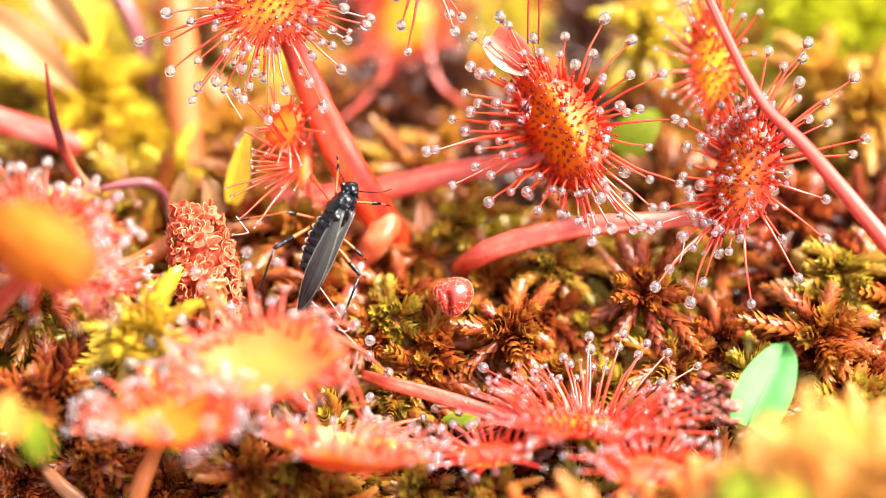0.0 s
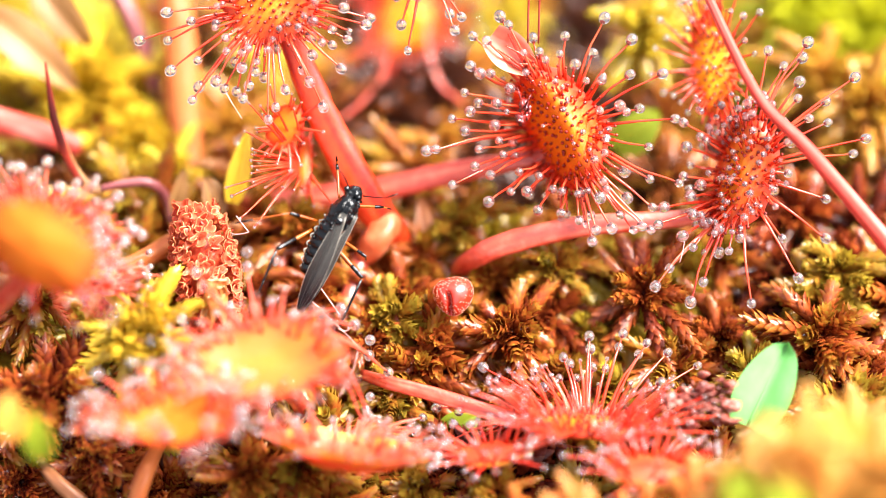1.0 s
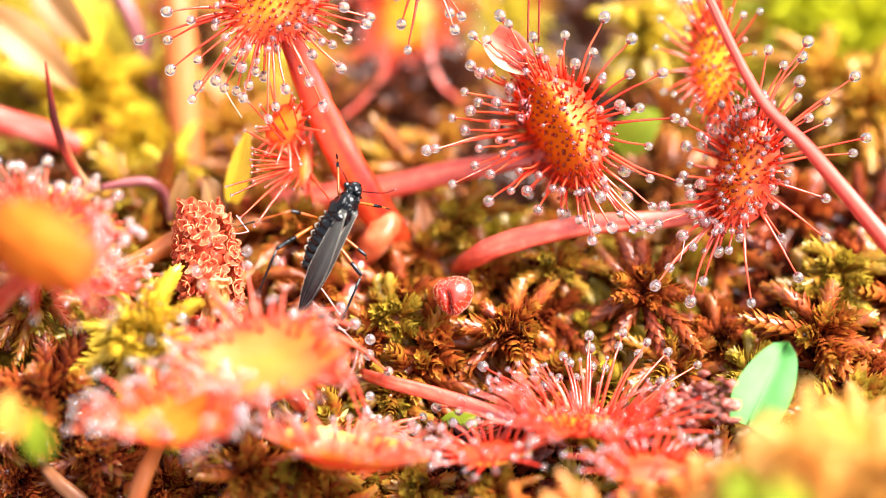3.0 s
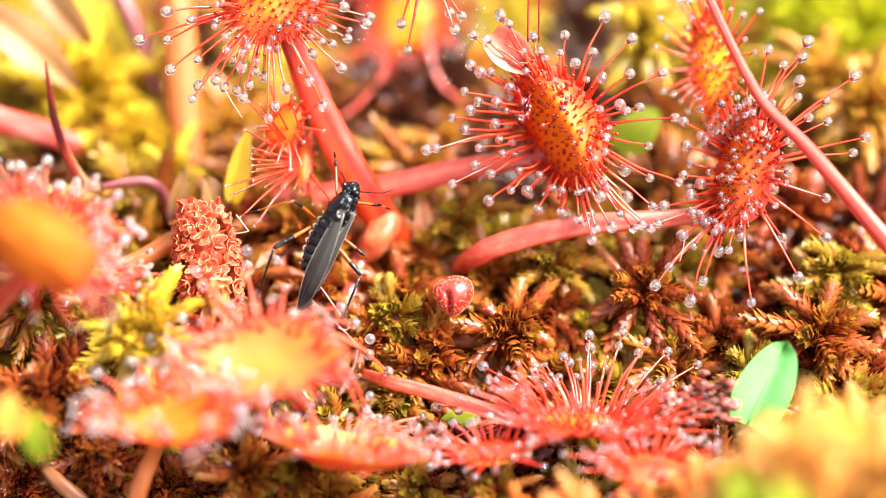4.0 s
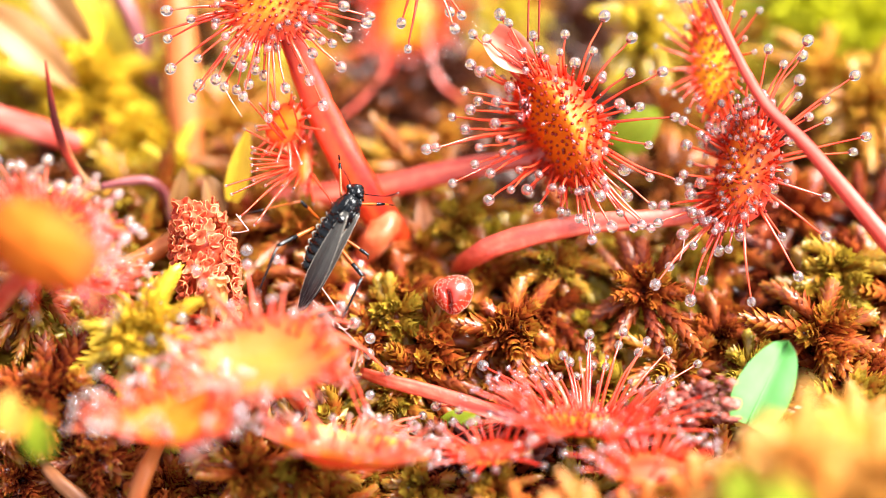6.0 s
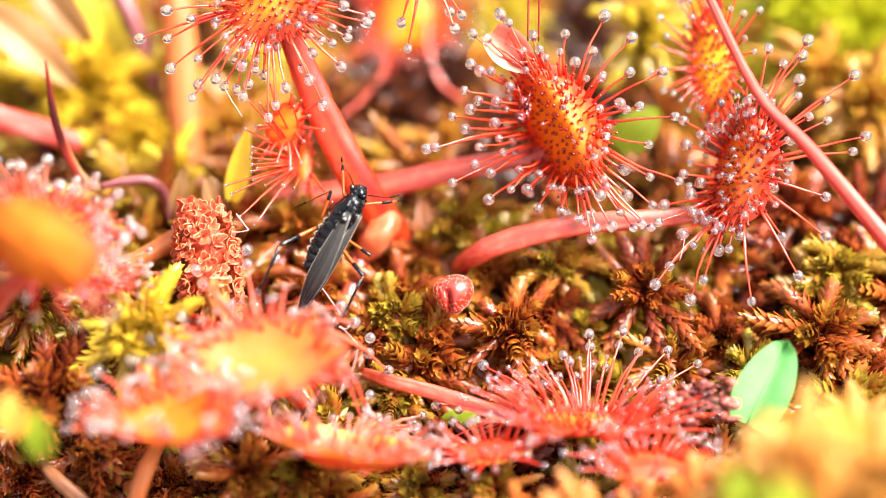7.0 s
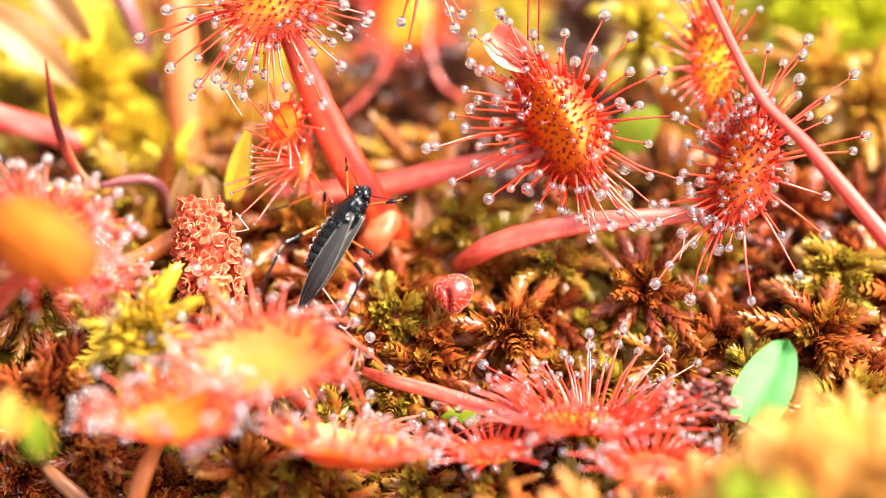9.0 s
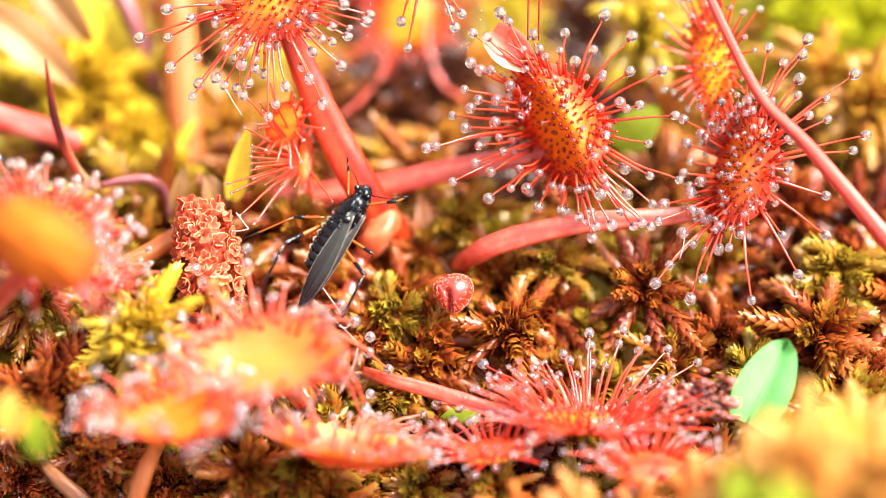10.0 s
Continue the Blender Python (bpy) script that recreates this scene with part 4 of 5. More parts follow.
# ---- single finds ----
def bud():
    c = Vector((0.57, -2.55, 0))
    ob = thing("sundew_bud", bank(*c), "tightly curled red young sundew leaf with pale dots", "leaf bud")
    g, dots = Geo(), Geo()
    S, R = 56, 36
    verts = []

    def at(a, w):
        d = Vector((math.sin(a) * math.cos(w), math.cos(a), math.sin(a) * math.sin(w)))
        cr = math.exp(-((d.x + 0.28 + 0.2 * d.y) / 0.12) ** 2) * 0.6 * max(0, min(1, (0.35 - d.y) * 4)) * max(0, min(1, d.z * 4))
        return Vector((d.x * 1.12 * (1 + 0.20 * d.y - 0.02 * d.y * d.y) + 0.05 * d.y, (d.y if d.y < 0 else d.y * 0.9) * 1.16 + 0.1 * d.x * d.y, d.z * 1.1)) * (1 - cr), d
    for i in range(R + 1):
        for k in range(S):
            verts.append(at(math.pi * i / R, 2 * math.pi * k / S)[0])
    g.add(verts, [(i * S + k, i * S + (k + 1) % S, (i + 1) * S + (k + 1) % S, (i + 1) * S + k) for i in range(R) for k in range(S)])
    part("curl", g, BUDRED, ob)
    r = random.Random(2)
    for i in range(620):
        a, w = math.acos(r.uniform(-1, 1)), r.uniform(0, 6.283)
        p, d = at(a, w)
        if abs(d.x - 0.15) < 0.35 and abs(d.y - 0.15) < 0.4:
            continue
        ball(dots, p, 0.022 + 0.014 * r.random(), 5, 4)
    part("dots", dots, PALEDOT, ob)
    part("stalk", tube(Geo(), [(0, -0.3, -0.8), (-0.3, -0.4, -2.2), (-0.4, -1.6, -3.6), (-0.3, -3, -5)], [0.28, 0.26, 0.26, 0.3], n=12, seg=8, value=streaks(12, 8)), REDSTALK, ob, attribute="streak")


bud()


def cone():
    c = Vector((-12.8, -5.09, -0.5))
    ob = thing("withered_leaf", bank(*c), "withered sundew leaf crinkled into an orange cone", "withered leaf")
    r = random.Random(6)
    top = Vector((-13.83, 2.6, -1.2)) - c
    part("core", tube(Geo(), [(0, -1, -1), top * 0.25, top * 0.6, top * 0.97], [0.4, 0.85, 1.2, 0.6], n=14, seg=12, rough=0.3), CRINKLE, ob)
    for i in range(250):
        t = 0.04 + 0.96 * (i + 0.5) / 250
        w = i * 2.399 + r.uniform(-0.4, 0.4)
        rad = 2.15 * math.sin(math.pi * min(1, 0.12 + 0.72 * t)) ** 0.8
        out = Vector((math.cos(w), r.uniform(-0.3, 0.5), math.sin(w))).normalized()
        b = top * t + Vector((math.cos(w), 0, math.sin(w))) * rad * 0.78
        s = out.orthogonal().normalized()
        q = out.cross(s)
        size, ph, squash = r.uniform(0.28, 0.46), r.uniform(0, 6), r.uniform(0.5, 0.9)
        g, verts, N = Geo(), [], 14
        for ring in range(4):
            y = ring / 3
            for a in range(N):
                v = 6.2832 * a / N
                wav = (0.22 * math.sin(3 * v + ph) + 0.16 * math.sin(5 * v + 2 * ph)) * y * y
                rr = size * (0.25 + 0.85 * y ** 0.7) * (1 + wav)
                verts.append(b + s * math.cos(v) * rr + q * math.sin(v) * rr * squash + out * size * (1.1 * y - 0.55 * y ** 3 + 1.2 * wav))
        g.add(verts, [(k * N + a, k * N + (a + 1) % N, (k + 1) * N + (a + 1) % N, (k + 1) * N + a) for k in range(3) for a in range(N)])
        lobe = part("lobe", g, CRINKLE, ob)
        if i % 2 == 0:
            rim = verts[3 * N:] + [verts[3 * N]]
            part("rim", tube(Geo(), rim, [0.035, 0.04, 0.035], n=28, seg=5, value=0.5), PALEBUD, lobe, "pale crinkled rim")
    # torn papery sheets at its foot
    for i, (x, y, w, h, lean) in enumerate(((-0.15, 0.7, 1.2, 2.7, 0.16), (0.55, 0.6, 0.9, 2.4, -0.1), (-0.7, 0.5, 0.8, 2.0, 0.3))):
        g, N, M, verts = Geo(), 9, 7, []
        for j in range(N):
            for k in range(M):
                p, q = j / (N - 1), k / (M - 1) * 2 - 1
                edge = w * (0.08 + 0.95 * math.sin(math.pi * 0.62 * p)) * (0.5 + 0.1 * noise.noise(Vector((p * 4, i, q))))
                verts.append(Vector((x + q * edge + lean * p * h, y + p * h * (1 + 0.12 * noise.noise(Vector((q * 3, i * 5.1, 0)))),
                                     2.3 - 0.2 * i + 0.75 * noise.noise(Vector((q * 2.6 + i * 3, p * 3.2, 1))) - 0.5 * q * q + 0.25 * p * p)))
        g.add(verts, [(j * M + k, j * M + k + 1, (j + 1) * M + k + 1, (j + 1) * M + k) for j in range(N - 1) for k in range(M - 1)],
              [0.5 + 0.5 * noise.noise(Vector((k * 0.8, j * 0.3, i * 4))) for j in range(N) for k in range(M)])
        sheet = part("papery_fold", g, PAPER, ob, "papery straw-coloured fold", attribute="streak")
        rim = [verts[(N - 1) * M + k] for k in range(M)]
        part("torn_rim", tube(Geo(), rim, [0.04, 0.09, 0.05], n=20, seg=6, rough=0.5, value=0.95), PAPER, sheet, "pale torn rim", attribute="streak")
    return ob


withered = cone()


def blob_bud():
    c = Vector((-3.68, 0.85, -4.2))
    ob = thing("folded_bud", bank(*c), "salmon pink folded leaf bud on a stalk", "leaf bud")
    part("bud", tube(Geo(), [(0.95, 1.15, 0), (0.5, 0.6, 0.1), (-0.3, -0.4, 0.1), (-1.0, -1.4, -0.3)], [0.35, 0.85, 0.95, 0.5], n=14, seg=14, rough=0.3), SALMON, ob)
    part("stalk", tube(Geo(), [(-0.9, -1.2, -0.3), (-1.5, -3.0, -0.8), (-2.0, -5.0, -1.6), (-2.2, -6.4, -3)], [0.5, 0.36, 0.32, 0.3], n=12, seg=8, value=streaks(12, 8)), STALK, ob, attribute="streak")


blob_bud()


def crumbs():
    c = Vector((14.15, -8.54, 3.2))
    ob = thing("frass_heap", bank(*c), "crumbly dark red heap of plant and insect remains", "debris")
    r = random.Random(9)
    for i in range(70):
        p = Vector((r.gauss(0, 1.0), r.gauss(0, 0.65), r.gauss(-0.5, 0.4)))
        part("crumb", ball(Geo(), p, r.uniform(0.12, 0.4), 10, 8, (1, r.uniform(0.3, 1), r.uniform(0.4, 1)), rough=1.1, knobs=3.5), CRUMB, ob)
    for i in range(14):
        p = Vector((r.gauss(0, 1.0), r.gauss(0, 0.6), 0.2))
        q = p + Vector((r.uniform(-1, 1), r.uniform(-0.5, 0.5), r.uniform(0, 0.3)))
        part("fibre", tube(Geo(), [p, p.lerp(q, 0.5) + Vector((0, 0.1, 0.1)), q], [0.05, 0.05, 0.03], n=6, seg=5), CRUMB, ob)


crumbs()


def thread(points, thick=0.04, bead=0.0, string=False):
    base = Vector(points[0])
    ob = thing("slime_thread", bank(*base), "pale stretched thread of sticky slime", "thread", "slime threads")
    for p, q in zip(points, points[1:]):
        p, q = Vector(p) - base, Vector(q) - base
        part("strand", tube(Geo(), [p, p.lerp(q, 0.5) + Vector((0.03, -0.04, 0)), q], [thick, thick * 0.8, thick], n=6, seg=6), THREAD, ob)
        if string:
            part("bead", ball(Geo(), q, bead, 12, 8), DROP, ob)
    if bead:
        part("bead", ball(Geo(), q, bead, 12, 8), DROP, ob)


thread([(-6.92, -2.06, 0.6), (-6.40, -2.76, 0.8), (-5.80, -3.65, 0.8)], 0.03, 0.10)
thread([(-7.40, -2.83, 0.6), (-6.64, -3.51, 1.2), (-5.81, -4.29, 1.4), (-4.73, -5.33, 1.6)], 0.026)
thread([(-4.73, -5.33, 1.6), (-4.96, -6.56, 2.2), (-5.74, -8.08, 3)], 0.03)
thread([(-5.88, -4.39, 1.2), (-5.44, -4.52, 1.2), (-5.25, -4.33, 1.2)], 0.035, 0.12)
thread([(-11.64, 1.94, 0.4), (-10.92, 1.02, 0.6), (-11.85, 0.89, 0.5)], 0.035, 0.09)
thread([(13.63, 0.67, 0.2), (13.34, -0.70, 0.2)], 0.03)


def scrap():
    c = Vector((4.54, 7.96, 0.7))
    ob = thing("insect_scrap", bank(*c), "dark red wet insect remains stuck to a sundew leaf", "insect remains")
    r = random.Random(31)
    for i in range(9):
        p = Vector((r.gauss(0, 0.18), r.gauss(0, 0.42), r.gauss(0, 0.15)))
        part("shell", ball(Geo(), p, r.uniform(0.12, 0.3), 10, 8, (r.uniform(0.5, 1), 1, r.uniform(0.4, 0.8)), rough=0.8), DARKSCRAP, ob)
    for p in ((4.15, 9.16, 0.9), (4.94, 8.75, 0.9), (4.25, 7.16, 0.9)):
        q = Vector(p) - c
        part("limb", tube(Geo(), [q * 0.2, q * 0.7 + Vector((0, 0, 0.2)), q], [0.07, 0.05, 0.03], n=6, seg=5), DARKSCRAP, ob)


scrap()
stem("grass_hair", [(4.77, 11.64, 0.4), (4.80, 13.08, 0.3), (4.88, 15.34, 0)], [0.05, 0.06, 0.06], DARKRED, "thin dark upright hair", "plant hair", n=8)
stem("grass_hair", [(5.38, 11.65, 0.2), (5.42, 13.10, 0.1), (5.48, 15.34, 0)], [0.05, 0.06, 0.06], DARKRED, "thin dark upright hair", "plant hair", n=8)
thread([(24.0, -1.2, -3), (24.3, -1.9, -3), (24.6, -2.6, -3), (24.9, -3.2, -3), (25.2, -3.9, -3), (25.4, -4.4, -3)], 0.025, 0.1, True)
thread([(-12.23, 8.88, 0.2), (-11.91, 8.31, 0.2), (-11.34, 7.42, 0.1)], 0.03)


def dew(spots, label):
    base = Vector(spots[0])
    ob = thing("dew_cluster", bank(*base), label, "dew drops")
    for p in spots:
        o = part("drop", ball_mesh, DROP, ob)
        r = 0.3 + 0.12 * noise.noise(Vector(p))
        o.matrix_basis = Matrix.Translation((Vector(p) - base) * MM) @ Matrix.Diagonal((r, r, r * 0.9, 1))


dew([(-15.92, -4.97, 4.6), (-14.30, -3.74, 4.2), (-14.89, -6.12, 5), (-17.09, -6.14, 4.6)], "round dew drops on a yellow moss tuft")
def specks():
    c = Vector((-15.6, -4.3, 4.6))
    ob = thing("dark_specks", bank(*c), "black crumbs caught on a yellow moss tuft", "debris")
    r = random.Random(41)
    for i in range(16):
        p = Vector((r.gauss(0, 1.2), r.gauss(0, 1.0), r.uniform(-0.8, 0.1)))
        q = Vector((r.uniform(-0.2, 0.2), r.uniform(-0.12, 0.12), 0.05)) * r.uniform(0.6, 1.4)
        part("crumb", tube(Geo(), [p - q, p + Vector((0, 0.05, 0)), p + q], [0.03, r.uniform(0.05, 0.1), 0.03], n=5, seg=6, rough=0.5), DARKSCRAP, ob)


specks()
dew([(-11.3, -0.1, -3.0), (-12.0, 6.4, -6), (-9.6, -0.6, -2.5)], "blurred dew drops on red hairs in the moss")
dew([(-4.08, -8.20, 1), (-5.78, -6.26, 2), (-4.11, -5.07, 0)], "round dew drops beside a sundew leaf")


# ---- the gnat: dark, with smoky wings folded over its back ----
G0 = Vector((-6.14, 2.18, 1))
gnat = thing("gnat", bank(*G0), "black gnat with smoky folded wings and amber legs", "insect")


def on(p):
    return Vector(p) - G0


def wing(base, tip, normal, widths, lift, name_label):
    b, t, nn = on(base), on(tip), Vector(normal).normalized()
    d = t - b
    L = d.length
    d.normalize()
    s = d.cross(nn).normalized()
    up = s.cross(d)
    N, M = 18, 7
    g = Geo()
    for under in (0, 1):
        verts = []
        for i in range(N):
            x = i / (N - 1)
            w = value_at(widths, x)
            for k in range(M):
                y = k / (M - 1) * 2 - 1
                z = lift * math.sin(math.pi * x) * L - 0.35 * w * y * y + 0.05 * math.sin(8 * y + 3 * x) - (0.02 if under else 0)
                verts.append(b + d * L * x + s * y * w + up * z)
        fs = [(i * M + k, i * M + k + 1, (i + 1) * M + k + 1, (i + 1) * M + k) for i in range(N - 1) for k in range(M - 1)]
        g.add(verts, fs if not under else [f[::-1] for f in fs], [i / (N - 1) + 0.12 * math.sin(2.5 * k) for i in range(N) for k in range(M)])
    ob = part("wing", g, WING, gnat, name_label, "span")
    for y in (-1.0, -0.82, -0.2, 0.35, 1.0):
        pts = []
        for x in (0.02, 0.2, 0.4, 0.6, 0.8, 0.97):
            w = value_at(widths, x)
            yy = y * (1 - 0.3 * x) if abs(y) < 0.9 else y
            pts.append(b + d * L * x + s * yy * w + up * (lift * math.sin(math.pi * x) * L - 0.35 * w * yy * yy + 0.02))
        part("vein", tube(Geo(), pts, [0.03, 0.014, 0.006] if abs(y) > 0.9 else [0.02, 0.014, 0.007], n=14, seg=5), PALEVEIN if abs(y) > 0.9 else VEIN, ob)


def gnat_body():
    g = ball(Geo(), on((-5.07, 3.32, 1)), 0.50, 20, 14, (1.0, 0.85, 0.95), rough=0.35)
    head = part("head", g, BLACK, gnat)
    for p in ((-5.44, 3.57, 1.25), (-4.74, 3.07, 1.2)):
        part("eye", ball(Geo(), on(p), 0.17, 12, 10), BLACK, head)
    part("snout", tube(Geo(), [on((-4.82, 3.04, 0.9)), on((-4.63, 2.82, 0.7))], [0.14, 0.08], n=3, seg=6), BLACK, head)
    g = Geo()
    tube(g, [on((-4.97, 3.01, 1)), on((-5.35, 2.63, 1.15)), on((-5.76, 2.02, 1.1)), on((-6.15, 1.36, 0.9))], [0.28, 0.62, 0.70, 0.68, 0.5], n=26, seg=28, rough=0.3)
    thorax = part("thorax", g, BLACK, gnat)
    for p, q, r in (((-5.92, 2.82, 1.1), (-6.34, 2.12, 0.9), 0.2), ((-6.15, 2.38, 0.9), (-6.60, 1.62, 0.8), 0.2), ((-4.97, 2.69, 1), (-5.04, 1.87, 0.8), 0.22),
                    ((-5.42, 2.87, 1.65), (-5.92, 2.17, 1.75), 0.16), ((-5.14, 2.68, 1.55), (-5.54, 1.98, 1.7), 0.16), ((-5.67, 1.92, 1.75), (-5.93, 1.54, 1.6), 0.26)):
        p, q = on(p), on(q)
        part("plate", tube(Geo(), [p, p.lerp(q, 0.5) + Vector((0, 0, 0.06)), q], [r * 0.4, r, r, r * 0.4], n=12, seg=14, rough=0.35), BLACK, thorax)
    r = random.Random(12)
    for i in range(34):
        t = r.random()
        c = on((-5.15, 2.9, 1.05)).lerp(on((-6.35, 1.15, 0.9)), t)
        w = r.uniform(-0.2, 3.3)
        rad = value_at([0.45, 0.72, 0.74, 0.6], t)
        side, along = Vector((0.83, -0.55, 0)), Vector((-0.55, -0.83, 0))
        p = c + (side * math.cos(w) + Vector((0, 0, 1)) * max(0, math.sin(w))) * rad
        q = along * r.uniform(0.12, 0.3) + side * r.uniform(-0.1, 0.1)
        part("plate", tube(Geo(), [p - q, p + Vector((0, 0, 0.04)), p + q], [0.03, r.uniform(0.07, 0.13), 0.03], n=7, seg=8, rough=0.4), BLACK, thorax)
    for w in (0.9, 2.3):
        p = on((-5.0, 3.12, 1.0))
        part("collar", tube(Geo(), [p + Vector((math.cos(w + k * 0.5) * 0.42, math.sin(w + k * 0.5) * 0.1 - 0.1, math.sin(w + k * 0.5) * 0.42)) for k in (-1, 0, 1)], [0.05, 0.11, 0.05], n=8, seg=8), BLACK, thorax)
    # segments of the abdomen, each a bulging ring
    a, z = on((-5.96, 1.93, 0.9)), on((-7.73, -1.18, 0.4))
    belly = part("abdomen", tube(Geo(), [a, a.lerp(z, 0.5), z], [0.62, 0.68, 0.55, 0.25], n=10, seg=12), BLACK, gnat)
    for i in range(7):
        c = a.lerp(z, (i + 0.5) / 7)
        r = value_at([0.66, 0.72, 0.70, 0.58, 0.36], (i + 0.5) / 7)
        d = (z - a).normalized()
        line = [c - d * 0.28, c, c + d * 0.24]
        part("segment", tube(Geo(), line, [r * 0.85, r, r, r * 0.8], n=6, seg=16, rough=0.12), BLACK, belly)
    d = (z - a).normalized()
    s = d.cross(Vector((0, 0, 1))).normalized()
    edge = [a.lerp(z, t) + s * value_at([0.60, 0.72, 0.71, 0.58, 0.30], t) + Vector((0, 0, 0.25)) for t in (0.05, 0.2, 0.35, 0.5, 0.65, 0.8, 0.95)]
    edge = [p + s * 0.09 * (-1) ** i + Vector((0, 0, 0.05 * (-1) ** i)) for i, p in enumerate(smooth(edge, 15))]
    for i in range(12):
        p = a.lerp(z, (i + 0.8) / 13) + s * value_at([0.46, 0.58, 0.58, 0.46, 0.22], i / 12) + Vector((0, 0, 0.42 - 0.02 * i))
        q = d * (0.12 + 0.04 * math.sin(i * 5)) - s * (0.07 + 0.05 * math.sin(i * 3))
        part("side_plate", tube(Geo(), [p - q, p, p + q], [0.03, 0.11, 0.04], n=6, seg=8, rough=0.4), BLACK, belly)
    part("side_line", tube(Geo(), edge, [0.03, 0.05, 0.04, 0.03], n=40, seg=6, rough=0.6), PALEVEIN, belly, "pale side line")
    wing((-5.54, 2.17, 1.9), (-8.17, -3.64, 0.9), (-0.25, 0.0, 1), [0.15, 0.32, 0.44, 0.54, 0.54, 0.36, 0.04], 0.015, "smoky grey wing")
    wing((-4.83, 2.12, 1.3), (-7.86, -3.46, 0.8), (0.7, 0.0, 1), [0.08, 0.18, 0.26, 0.34, 0.38, 0.30, 0.04], 0.01, "smoky grey wing")


gnat_body()


def antenna(points):
    part("antenna", tube(Geo(), [on(p) for p in points], [0.045, 0.035, 0.03], n=10, seg=5), BLACK, gnat)


antenna([(-5.34, 3.67, 1.2), (-5.64, 4.29, 1.6), (-6.17, 4.91, 1.8)])
antenna([(-4.56, 3.20, 1), (-3.86, 3.13, 1.1), (-3.23, 3.13, 1.2), (-2.59, 3.35, 1.2)])

# Each leg: its hip, the lengths of thigh and shin, and where knee and foot are as time goes on (seconds, u, v).
# The third number of a leg's bend is +1 where the knee stands out from the bank, -1 where it sinks.
legs = []


def leg(hip, thigh, shin, bend, knees, feet, dark=0.35, tip_dark=0.55, stout=1.0):
    hip = on(hip)
    k0, f0 = Vector((-1, 0, 0)), Vector((-1, 0, 0))
    row0 = place_leg(0.0, hip, thigh, shin, bend, knees, feet)
    k0, f0 = row0[1], row0[3]
    fem = part("femur", tube(Geo(), [(0, 0, 0), k0 * thigh * 0.5, k0 * thigh], [0.07 * stout, 0.10 * stout, 0.07 * stout], n=8, seg=7), AMBER, gnat, "amber leg segment")
    part("knee", tube(Geo(), [k0 * thigh * (1 - dark), k0 * thigh * 0.85, k0 * thigh * 1.02], [0.095 * stout, 0.108 * stout, 0.10 * stout, 0.07 * stout], n=7, seg=7), BLACK, fem, "black knee")
    tib = part("tibia", tube(Geo(), [(0, 0, 0), f0 * shin * 0.5, f0 * shin * 0.72], [0.055 * stout, 0.048 * stout, 0.04], n=6, seg=6), AMBER, gnat, "amber leg segment")
    part("tarsus", tube(Geo(), [f0 * shin * (1 - tip_dark), f0 * shin * 0.8, f0 * shin], [0.06 * stout, 0.052 * stout, 0.035], n=7, seg=6), BLACK, tib, "black foot")
    legs.append((fem, tib, hip, thigh, shin, bend, knees, feet, k0, f0))


def between(rows, t):
    """The row's place at t, easing from row to row."""
    if t <= rows[0][0]:
        return Vector(rows[0][1:])
    for a, b in zip(rows, rows[1:]):
        if t <= b[0]:
            x = (t - a[0]) / (b[0] - a[0])
            x = x * x * (3 - 2 * x)
            return Vector(a[1:]).lerp(Vector(b[1:]), x)
    return Vector(rows[-1][1:])


# Where the thorax and the wing tip are: seconds, u, v.
thorax_rows = [(0, -6.31, 2.29), (0.25, -6.51, 2.22), (0.5, -6.70, 2.22), (0.75, -6.44, 2.15), (1, -6.15, 2.08), (1.5, -6.35, 2.17), (2, -5.96, 2.16), (2.5, -6.06, 2.27), (3.3, -6.19, 2.23), (4, -6.25, 2.21), (4.5, -6.19, 2.20),
               (5, -6.19, 2.19), (5.5, -6.15, 2.12), (6.3, -5.99, 2.07), (7, -5.90, 2.05), (7.5, -5.80, 2.04), (8, -5.80, 2.03), (8.5, -5.77, 2.05), (9, -5.71, 2.01), (9.5, -5.68, 2.00), (10, -5.68, 2.02)]
tip_rows = [(0, -8.04, -3.35), (0.5, -8.20, -3.33), (1, -8.04, -3.34), (1.5, -8.07, -3.35), (2, -7.94, -3.30), (2.5, -7.91, -3.27), (4, -8.00, -3.27), (4.5, -7.97, -3.28), (5.5, -7.97, -3.31), (7, -7.94, -3.30), (8, -7.94, -3.33), (9, -7.97, -3.35),
            (10, -7.97, -3.33)]
REST = Vector((-6.19, 2.20)) - Vector((-7.97, -3.28))


def gnat_pose(t):
    """The gnat's turn and place on the bank at t, by the bank's axes."""
    a, b = between(thorax_rows, t), between(tip_rows, t)
    d = a - b
    turn = math.atan2(d.y, d.x) - math.atan2(REST.y, REST.x)
    k = 1 - G0.z / REACH
    return Matrix.Translation((a.x * k, a.y * k, G0.z)) @ Matrix.Rotation(turn, 4, "Z")


def place_leg(t, hip, thigh, shin, bend, knees, feet):
    back = gnat_pose(t).inverted()
    k = 1 - G0.z / REACH
    knee, foot = [back @ Vector((p.x * k, p.y * k, G0.z)) for p in (between(knees, t), between(feet, t))]
    d = Vector((knee.x - hip.x, knee.y - hip.y))
    if d.length > thigh:
        d *= thigh / d.length
    up = math.sqrt(max(0.0, thigh * thigh - d.length_squared)) * bend[0]
    kd = Vector((d.x, d.y, up)).normalized()
    at = hip + kd * thigh
    d = Vector((foot.x - at.x, foot.y - at.y))
    if d.length > shin:
        d *= shin / d.length
    up = math.sqrt(max(0.0, shin * shin - d.length_squared)) * bend[1]
    return hip, kd, at, Vector((d.x, d.y, up)).normalized()


